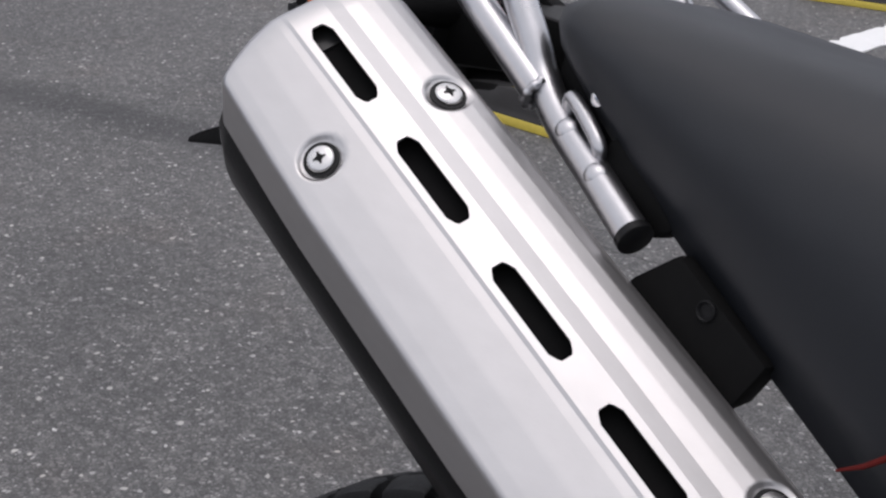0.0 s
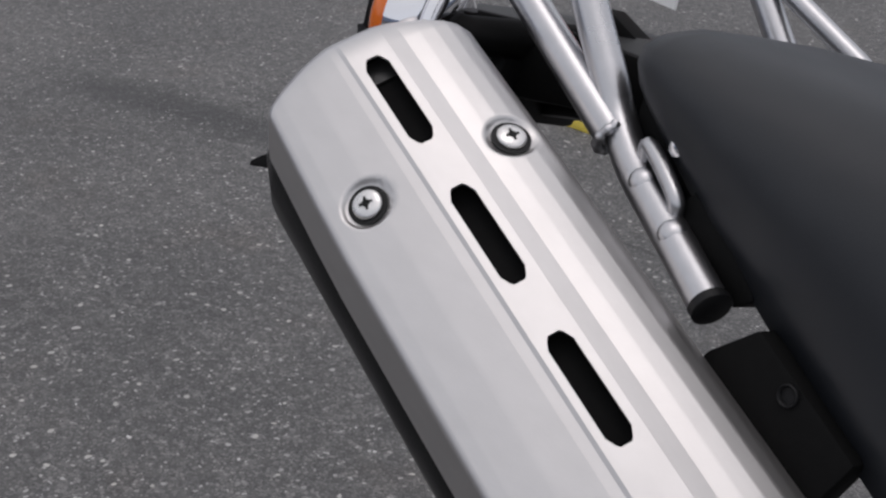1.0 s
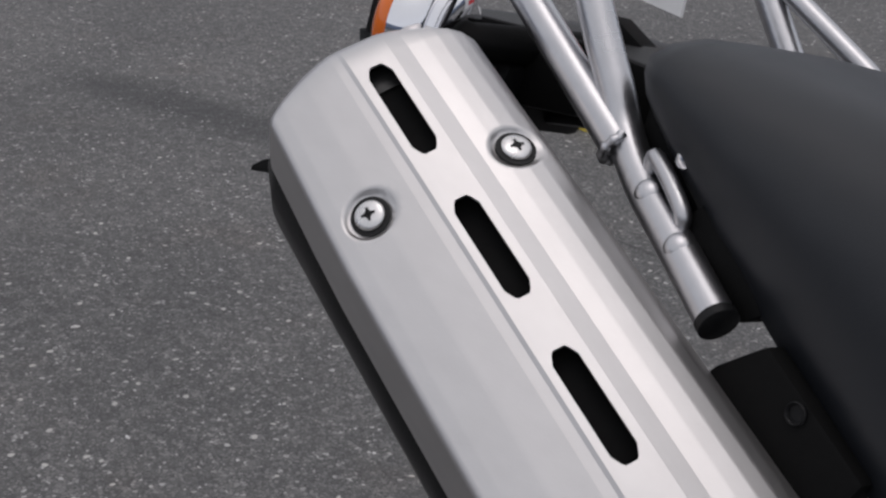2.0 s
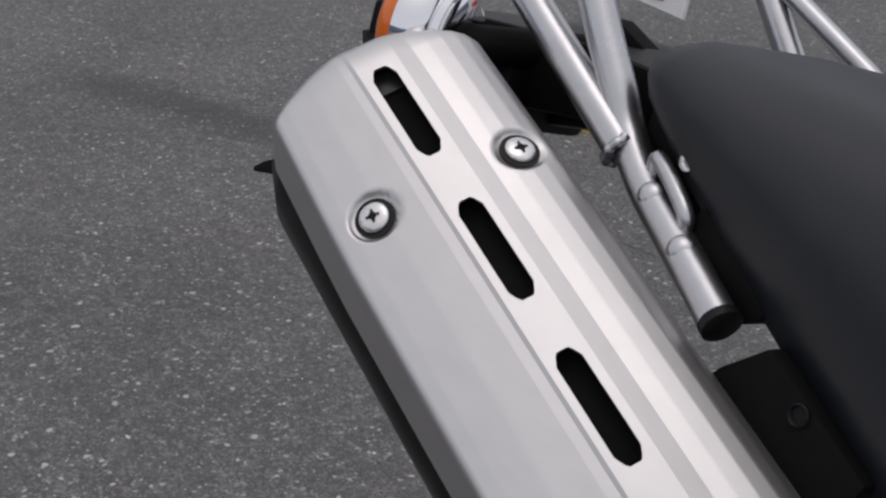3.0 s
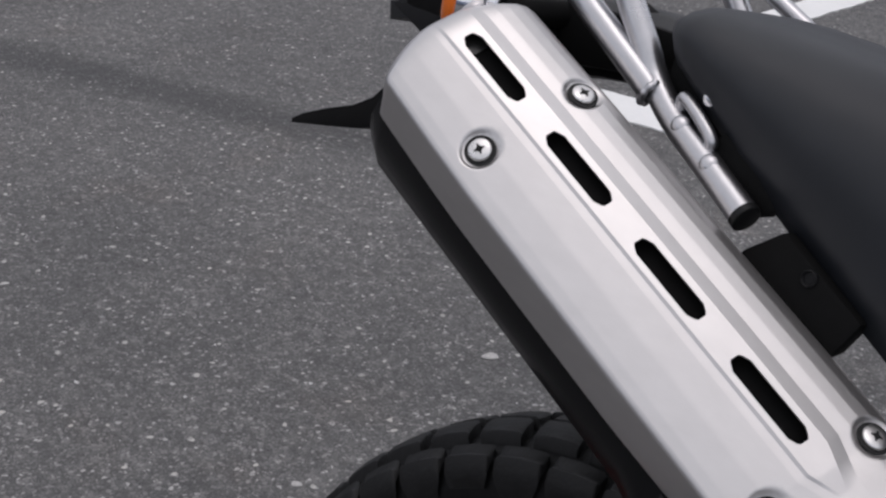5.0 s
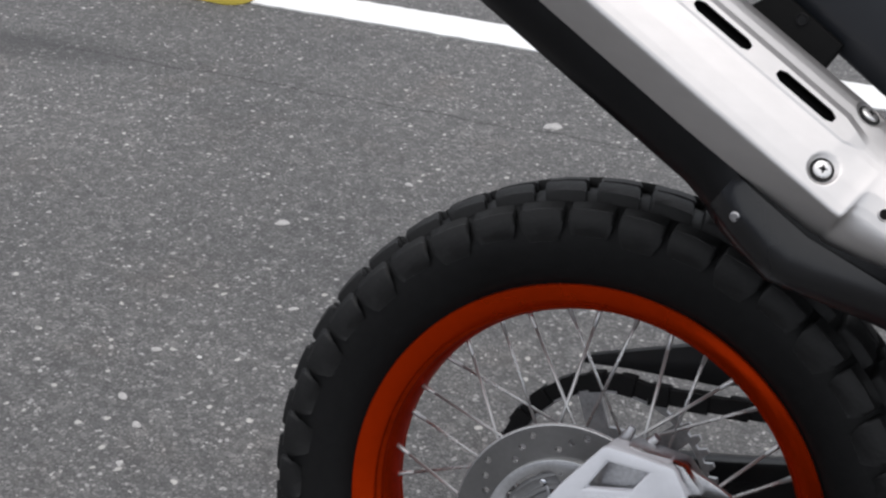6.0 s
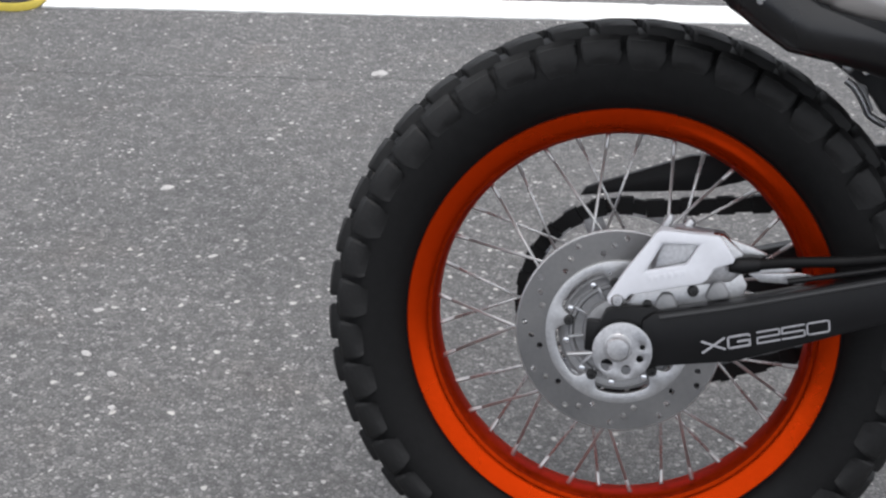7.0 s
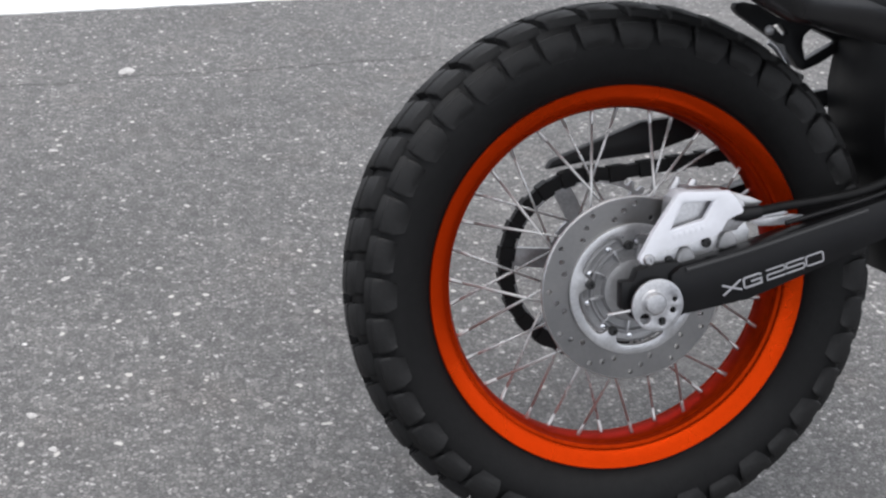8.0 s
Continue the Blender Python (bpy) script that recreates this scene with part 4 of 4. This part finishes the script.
    for p, q in slots:
        inside = [u for u in stations if p - 0.0036 <= u <= q + 0.0036]
        w = shield_profile((p + q) / 2)[STRIP][1]
        hw, hn, ln, mid = 0.0055, 0.0024, 0.0055, 0.0005
        shape = [(p, -hn), (p, hn), (p + ln * 0.25, hn + 0.0012), (p + ln, hw), (q - ln, hw), (q - ln * 0.25, hn + 0.0012), (q, hn), (q, -hn), (q - ln * 0.25, -hn - 0.0012), (q - ln, -hw), (p + ln, -hw), (p + ln * 0.25, -hn - 0.0012)]
        o = [bm.verts.new(muf(uu, ss + mid, w)) for uu, ss in shape]
        bm.faces.new([rows[u][STRIP] for u in inside] + o[7:] + [o[0]])
        bm.faces.new([rows[u][STRIP + 1] for u in inside][::-1] + o[1:7])
        first, last = rows[inside[0]], rows[inside[-1]]
        bm.faces.new((first[STRIP], o[0], o[1], first[STRIP + 1]))
        bm.faces.new((last[STRIP + 1], o[6], o[7], last[STRIP]))
    # turned-in lip at the rear end
    tail = [bm.verts.new(muf(bowed(-0.0805, s), s * 0.80, w * 0.55 - 0.022)) for s, w in shield_profile(-0.0825)]
    for i in range(len(tail) - 1):
        bm.faces.new((tail[i], tail[i + 1], rows[stations[0]][i + 1], rows[stations[0]][i]))
    shield = part("heat_shield", bm, STEEL, body, "brushed steel heat shield with four slots", smooth=75)
    # folds that stay crisp: both edges of the raised strip
    across = len(rows[stations[0]])
    for e in shield.data.edges:
        i, j = sorted(e.vertices)
        if j - i == across and i % across in FOLDS and j < across * len(stations):
            e.use_edge_sharp = True
    thick = shield.modifiers.new("thickness", "SOLIDIFY")
    thick.thickness, thick.offset = 0.0013, -1.0
    # a near-black sheet under the slots stands in for the shade inside
    slot_shade = box((0.31, 0.022, 0.003), Matrix.Translation(muf(0.080, 0.0, -0.0035)) @ Matrix((MU, MV, MW)).transposed().to_4x4(), 0.0)
    part("baffle", box((0.012, 0.020, 0.002), Matrix.Translation(muf(-0.058, 0.0, -0.0012)) @ Matrix((MU, MV, MW)).transposed().to_4x4(), 0.0005), DARK_STEEL, body, "dull dark baffle behind the rear slot")
    part("slot_shade_sheet", slot_shade, SHADE_BLACK, body, "near-black sheet standing in for the shade behind the slots")
    dished = Matrix((MU, MV, MW)).transposed().to_4x4()

    def screw(u, s, w, tilt):
        m = Matrix.Translation(muf(u, s, w)) @ dished @ Matrix.Rotation(radians(tilt), 4, "X")
        part("screw_ring", lathe([(0.0087, -0.0012), (0.0086, 0.0002), (0.0064, 0.0002), (0.001, 0.0)], m, 36), HOLE, body, "dark ring under the screw head")
        head = lathe([(0.0063, 0.0), (0.0066, 0.0007), (0.0064, 0.0014), (0.0057, 0.0019), (0.0040, 0.0023), (0.0020, 0.0025), (0.0, 0.0026)], m, 36)
        part("screw", head, SCREW_STEEL, body, "bright cross-head screw")
        cross = bmesh.new()
        a = random.Random(int(u * 1000)).uniform(0, 90)
        for t in (a, a + 90):
            box((0.0060, 0.0011, 0.0010), m @ pose(0, 0, 0.0022, 0, 0, t), 0.0, cross)
            box((0.0034, 0.0020, 0.0010), m @ pose(0, 0, 0.00225, 0, 0, t), 0.0, cross)
        part("screw_recess", cross, HOLE, body)

    for (u, s), w, tilt in zip(SEATS, (-0.0010, -0.0005, -0.0010, -0.0004), (17, -18, 17, -18)):
        screw(u, s, w, tilt)
    for s, w, tilt in ((-0.0300, 0.0030, 24), (-0.0025, 0.0086, 0)):
        m = Matrix.Translation(muf(0.287, s, w - 0.0008)) @ dished @ Matrix.Rotation(radians(tilt), 4, "X")
        part("drain_hole", lathe([(0.0048, -0.001), (0.0047, 0.0004), (0.0042, 0.0007), (0.0036, 0.0004), (0.0034, -0.001), (0.0, -0.001)], m, 24), STEEL, body)
        # a dark disc carries the shade inside the drain hole
        part("drain_hole", lathe([(0.0037, -0.001), (0.0037, 0.0007), (0.0, 0.0007)], m, 20), SHADE_BLACK, body, "dark round hole")
    b = Matrix.Translation((0.0915, -0.1965, 0.6415)) @ dished @ Matrix.Rotation(radians(62), 4, "X")
    part("guard_bolt", lathe([(0.0038, -0.008), (0.0038, -0.0016), (0.0031, -0.0008), (0.0, -0.0006)], b, 20), ALU, body, "small alloy bolt")
    return body


muffler()


# -- seat, tail and rails --
def seat():
    stations = [-0.0365, -0.0345, -0.029, -0.018, 0.0, 0.03, 0.07, 0.12, 0.18, 0.26, 0.36, 0.46]
    rings = []
    for x in stations:
        low = lerp(x, [(-0.0365, 0.870), (-0.029, 0.864), (-0.018, 0.859), (0.0, 0.845), (0.03, 0.824), (0.07, 0.799), (0.12, 0.768), (0.18, 0.734), (0.30, 0.690), (0.46, 0.66)])
        top = lerp(x, [(-0.0365, 0.891), (-0.0345, 0.8975), (-0.029, 0.9010), (-0.018, 0.9020), (0.05, 0.8975), (0.15, 0.891), (0.3, 0.88), (0.46, 0.87)])
        hw = lerp(x, [(-0.0365, 0.093), (-0.0345, 0.100), (-0.029, 0.1065), (-0.018, 0.1115), (0.02, 0.1145), (0.1, 0.118), (0.2, 0.121), (0.46, 0.115)])
        h = top - low
        sec = [(-hw + 0.018, low - 0.003), (-hw + 0.008, low), (-hw + 0.001, low + 0.18 * h), (-hw - 0.004, low + 0.42 * h), (-hw - 0.003, low + 0.62 * h), (-hw + 0.009, low + 0.80 * h), (-hw + 0.031, low + 0.93 * h), (-hw + 0.06, top - 0.0012), (0, top)]
        full = sec + [(-y, z) for y, z in sec[-2::-1]]
        rings.append([Vector((x, y, z)) for y, z in full])
    return part("seat", ring_loft(rings), SEAT_VINYL, bike, "dark grey matt vinyl seat", smooth=70)


seat_ob = seat()
part("seat_base", slab([(-0.034, 0.872), (-0.036, 0.842), (-0.012, 0.829), (0.010, 0.819), (0.030, 0.812), (0.030, 0.840), (-0.010, 0.868)], 0.075, outward(0, -0.020, 0), (), 0.003), SHADE_BLACK, seat_ob, "black plastic seat base")


def tail():
    fender = bmesh.new()
    rings = []
    for x, top, hw, th in ((-0.030, 0.884, 0.068, 0.026), (-0.046, 0.885, 0.066, 0.026), (-0.09, 0.886, 0.062, 0.026), (-0.16, 0.884, 0.056, 0.026), (-0.24, 0.874, 0.050, 0.026), (-0.30, 0.855, 0.046, 0.026)):
        sec = [(-hw, top - th), (-hw - 0.004, top - th * 0.5), (-hw + 0.004, top - 0.012), (-hw + 0.016, top - 0.002), (0, top)]
        rings.append([Vector((x, y, z)) for y, z in sec + [(-y, z) for y, z in sec[-2::-1]]])
    ring_loft(rings, True, True, fender)
    ob = part("rear_fender", fender, GREY_PLASTIC, bike, "dark grey plastic rear fender", smooth=50)
    under = [(-0.300, 0.842), (-0.235, 0.815), (-0.175, 0.824), (-0.110, 0.837), (-0.070, 0.841), (-0.02, 0.848), (0.0, 0.858), (-0.06, 0.858), (-0.20, 0.866)]
    part("tail_underside", slab(under, 0.052, outward(0, 0.0, 0), (), 0.004), BLACK_PLASTIC, ob)
    cover = [(-0.26, 0.866), (-0.20, 0.874), (-0.10, 0.880), (-0.045, 0.878), (-0.034, 0.866), (-0.055, 0.850), (-0.12, 0.842), (-0.26, 0.846)]
    part("side_cover", slab(cover, 0.010, outward(0, -0.068, 0), (), 0.003), SHADE_BLACK, ob, "black plastic cover on the side of the tail")
    part("tail_block", box((0.07, 0.07, 0.035), pose(-0.165, -0.055, 0.850, 0, 12, 0), 0.008), BLACK_PLASTIC, ob)
    part("tail_block", box((0.044, 0.03, 0.017), pose(-0.121, -0.060, 0.850, 0, -8, 0), 0.004), MATT_BLACK, ob)
    # plate holder that juts out behind
    blade = [(-0.3601, 0.7340), (-0.3599, 0.7375), (-0.3493, 0.7442), (-0.3264, 0.7546), (-0.3016, 0.7640), (-0.2837, 0.7751), (-0.2726, 0.7881), (-0.2638, 0.8044), (-0.2409, 0.8061), (-0.2438, 0.7864), (-0.2512, 0.7735), (-0.2486, 0.7687), (-0.2569, 0.7624), (-0.2886, 0.7501), (-0.3171, 0.7433)]
    part("plate_holder", slab(blade, 0.014, outward(0, -0.0485, 0), (), 0.0008), SHADE_BLACK, ob, "black plastic number plate holder")
    board = [(-0.150, 0.9045), (-0.1357, 0.9026), (-0.1085, 0.8999), (-0.1110, 0.955), (-0.150, 0.955)]
    plate = part("warning_label", slab(board, 0.002, outward(0, 0.0, 0)), WHITE_PLATE, ob, "white label with red marks")
    part("fender_seam", box((0.034, 0.014, 0.006), pose(-0.098, -0.040, 0.8845, 0, 23, 0), 0.001), SHADE_BLACK, ob)
    for k in range(3):
        part("red_bar", box((0.009, 0.0008, 0.010), pose(-0.1285 - 0.0095 * k, -0.0024, 0.9110)), RED_MARK, plate)
    return ob


tail()


def grab_rail():
    r = 0.0083
    j, e = Vector((-0.0429, -0.0992, 0.8483)), Vector((0.0482, -0.1210, 0.8018))
    d = (j - e).normalized()
    main = bend([e, e + d * 0.04, e + d * 0.075, (-0.0395, -0.0997, 0.8520), (-0.0503, -0.0995, 0.8667), (-0.0648, -0.0998, 0.8847), (-0.0773, -0.1000, 0.9010), (-0.115, -0.100, 0.950)], 4)
    root = part("grab_rail", tube(main, r, 20), SILVER_TUBE, bike, "welded silver tube grab rail")
    foot = Vector((-0.0362, -0.1035, 0.8452))
    up = Vector((-0.1116, -0.1040, 0.8926))
    part("branch", tube([foot, up, up + (up - foot) * 0.6], r, 20), SILVER_TUBE, root)
    # weld bead along the curve where the branch meets the main tube
    axis = (up - foot).normalized()
    across = axis.orthogonal().normalized()
    other = axis.cross(across)
    rng = random.Random(4)

    def to_main(p):
        best = 1.0
        for a_, b_ in zip(main, main[1:]):
            k = max(0.0, min(1.0, (p - a_).dot(b_ - a_) / (b_ - a_).length_squared))
            best = min(best, (p - a_ - (b_ - a_) * k).length)
        return best

    seam = []
    for k in range(30):
        a = 2 * math.pi * k / 30
        p = foot + axis * 0.045 + (across * math.cos(a) + other * math.sin(a)) * r
        for _ in range(90):
            if to_main(p) <= r:
                break
            p = p - axis * 0.0005
        seam.append(p)
    low_end = min(range(30), key=lambda k: (seam[k] - foot).dot(axis))
    seam = [seam[(low_end + k) % 30] for k in range(-13, 14)]
    seam = [p for p in seam if (p - foot).dot(axis) < 0.017]
    bead = tube(bend(seam, 3), [0.0023 + 0.0003 * math.sin(k * 0.8) + rng.uniform(-0.00015, 0.00015) for k in range(3 * len(seam) - 2)], 10)
    part("weld_bead", bead, SILVER_TUBE, root, "rough weld bead", smooth=80)
    cap = tube([e - d * 0.0042, e - d * 0.0036, e + d * 0.0002, e + d * 0.0006], [r * 0.93, r * 1.05, r * 1.05, r * 0.98], 24)
    part("end_cap", cap, BLACK_PLASTIC, root, "black plastic end cap")
    # luggage hook bent from round bar
    a, b = Vector((-0.0156, -0.1030, 0.8318)), Vector((0.0125, -0.1100, 0.8168))
    out = (Vector((0.12, -0.25, 0.95))).normalized()
    hook = bend([a, a + out * 0.011, a + out * 0.0180 + (b - a) * 0.08, b + out * 0.0165 - (b - a) * 0.10, b + out * 0.010, b], 6)
    part("luggage_hook", tube(hook, 0.0038, 12), SILVER_TUBE, root, "bent bright luggage hook")
    face = Vector((0.35, -0.75, 0.55)).normalized()
    for share in (0.633, 0.335):
        p = e + (j - e) * share + face * 0.0078
        part("hook_weld", lathe([(0.0068, -0.006), (0.0063, -0.0022), (0.0052, -0.0002), (0.0034, 0.0010), (0.0, 0.0014)], Matrix.Translation(p) @ face.to_track_quat("Z", "Y").to_matrix().to_4x4(), 18), SILVER_TUBE, root)
    # the rail of the far side
    part("far_upright", tube([(-0.0985, 0.105, 0.876), (-0.1385, 0.105, 0.9206), (-0.170, 0.105, 0.955)], r, 18), SILVER_TUBE, root)
    part("far_bar", tube([(-0.030, 0.105, 0.878), (-0.0635, 0.105, 0.8965), (-0.1230, 0.105, 0.9245), (-0.16, 0.105, 0.942)], r * 0.72, 16), SILVER_TUBE, root)
    part("mount_bolt", lathe([(0.004, 0), (0.004, 0.003), (0.002, 0.004)], outward(0.004, -0.108, 0.852), 14), CHROME, root)
    return root


grab_rail()


def side_panel():
    c0, c1 = Vector((0.0535, -0.122, 0.7843)), Vector((0.1175, -0.117, 0.7512))
    outline = [(c0.x, c0.z), (0.073, 0.801), (0.1270, 0.7710), (c1.x, c1.z), (0.100, 0.735), (0.040, 0.765)]
    ob = part("inner_panel", slab(outline, 0.016, outward(0, -0.104, 0), (), 0.003), SHADE_BLACK, bike, "matt black inner panel beneath the seat")
    m = outward(0.0935, -0.1198, 0.7830)
    part("panel_ring", lathe([(0.0046, 0), (0.0046, 0.0014), (0.0041, 0.0018), (0.0036, 0.0014), (0.0032, 0.0002)], m, 28), BLACK_PLASTIC, ob, "raised plastic eyelet")
    mount = [(0.018, 0.838), (0.046, 0.823), (0.0605, 0.8070), (0.0510, 0.8005), (0.030, 0.810), (0.010, 0.826)]
    part("rail_mount", slab(mount, 0.016, outward(0, -0.094, 0), (), 0.002), SHADE_BLACK, ob, "black mount behind the end of the rail")
    part("trim_strip", tube([(0.1690, -0.1238, 0.7462), (0.1790, -0.1242, 0.7526), (0.1858, -0.1244, 0.7588), (0.20, -0.1244, 0.7735), (0.22, -0.1240, 0.795)], [0.0006, 0.0011, 0.0013, 0.0013, 0.0010], 8), DULL_RED, ob, "dull red trim strip beside the seat")
    return ob


side_panel()


def turn_signal():
    c = Vector((-0.168, -0.118, 0.866))
    axis = Vector((0.93, 0.36, 0.0)).normalized()
    m = Matrix.Translation(c) @ axis.to_track_quat("Z", "Y").to_matrix().to_4x4()
    shell = lathe([(0.0300, 0.0), (0.0315, 0.0006), (0.0317, 0.0050), (0.0304, 0.0105), (0.0277, 0.0152), (0.0260, 0.0168), (0.0247, 0.0172), (0.0253, 0.0182), (0.0231, 0.0212), (0.0218, 0.0216), (0.0221, 0.0226), (0.0180, 0.0252), (0.0080, 0.0262)], m, 56)
    ob = part("turn_signal", shell, CHROME, bike, "chrome bullet turn signal with amber lens", smooth=35)
    lens = lathe([(0.0300, 0.0), (0.0308, -0.0015), (0.0300, -0.0060), (0.0250, -0.0105), (0.0140, -0.0135), (0.0, -0.0145)], m, 40)
    part("lens", lens, AMBER, ob, "amber plastic lens")
    part("stalk", tube([m @ Vector((0, 0, 0.024)), m @ Vector((0, 0.0, 0.030)), Vector((-0.125, -0.045, 0.872))], [0.0090, 0.0090, 0.010], 16), SHADE_BLACK, ob, "black rubber stalk")
    return ob


turn_signal()


def footrest():
    """The bracket of the far passenger footrest and the mud flap ahead of the tyre."""
    y = 0.075
    arm_ = [(0.1664, 0.6150), (0.1650, 0.6090), (0.1691, 0.6026), (0.1897, 0.5893), (0.2100, 0.5762), (0.2240, 0.5665), (0.2370, 0.5545), (0.2480, 0.5394), (0.2556, 0.5352), (0.2757, 0.5430), (0.3041, 0.5600), (0.36, 0.56), (0.40, 0.62), (0.34, 0.66), (0.212, 0.640), (0.1985, 0.6120), (0.1760, 0.6162)]
    window = [(0.2530, 0.5660), (0.2545, 0.5760), (0.2645, 0.5847), (0.2975, 0.5697), (0.2575, 0.5480)]
    gap = [(0.2150, 0.5890), (0.2234, 0.5910), (0.2345, 0.5790), (0.2270, 0.5765)]
    ob = part("footrest_bracket", slab(arm_, 0.014, outward(0, y, 0), [window, gap], 0.0016), BLACK_PAINT, bike, "black steel footrest bracket")
    part("footrest_spring", tube(bend([(0.2079, 0.058, 0.5700), (0.2161, 0.057, 0.5640), (0.2240, 0.057, 0.5540), (0.2300, 0.057, 0.5440), (0.2345, 0.058, 0.5367), (0.2445, 0.058, 0.5305), (0.2534, 0.059, 0.5271)], 5), 0.0040, 10), ALU, ob, "bright footrest spring")
    part("footrest_lever", slab([(0.214, 0.570), (0.229, 0.566), (0.234, 0.552), (0.240, 0.541), (0.233, 0.541), (0.226, 0.552)], 0.006, outward(0, 0.064, 0), (), 0.0015), HUB_GREY, ob, "grey footrest lever")
    part("footrest_bolt", lathe([(0.006, 0), (0.006, 0.004), (0.003, 0.006)], outward(0.2085, y - 0.016, 0.5835), 16), ALU, ob)
    return ob


footrest()


def mud_flap():
    rings = []
    for z, x, hw in ((0.62, 0.325, 0.070), (0.57, 0.300, 0.070), (0.52, 0.291, 0.068), (0.47, 0.294, 0.066), (0.42, 0.308, 0.062), (0.37, 0.328, 0.058), (0.30, 0.345, 0.055)):
        rings.append([Vector((x, -hw, z)), Vector((x - 0.004, -hw * 0.5, z)), Vector((x - 0.005, 0, z)), Vector((x - 0.004, hw * 0.5, z)), Vector((x, hw, z)), Vector((x + 0.03, hw, z)), Vector((x + 0.04, 0, z)), Vector((x + 0.03, -hw, z))])
    ob = part("mud_flap", ring_loft(rings), BLACK_PLASTIC, bike, "black plastic mud flap ahead of the tyre", smooth=50)
    part("shock_body", tube([(0.345, 0.0, 0.40), (0.36, 0.0, 0.60)], 0.03, 20), BLACK_PAINT, ob)
    return ob


mud_flap()
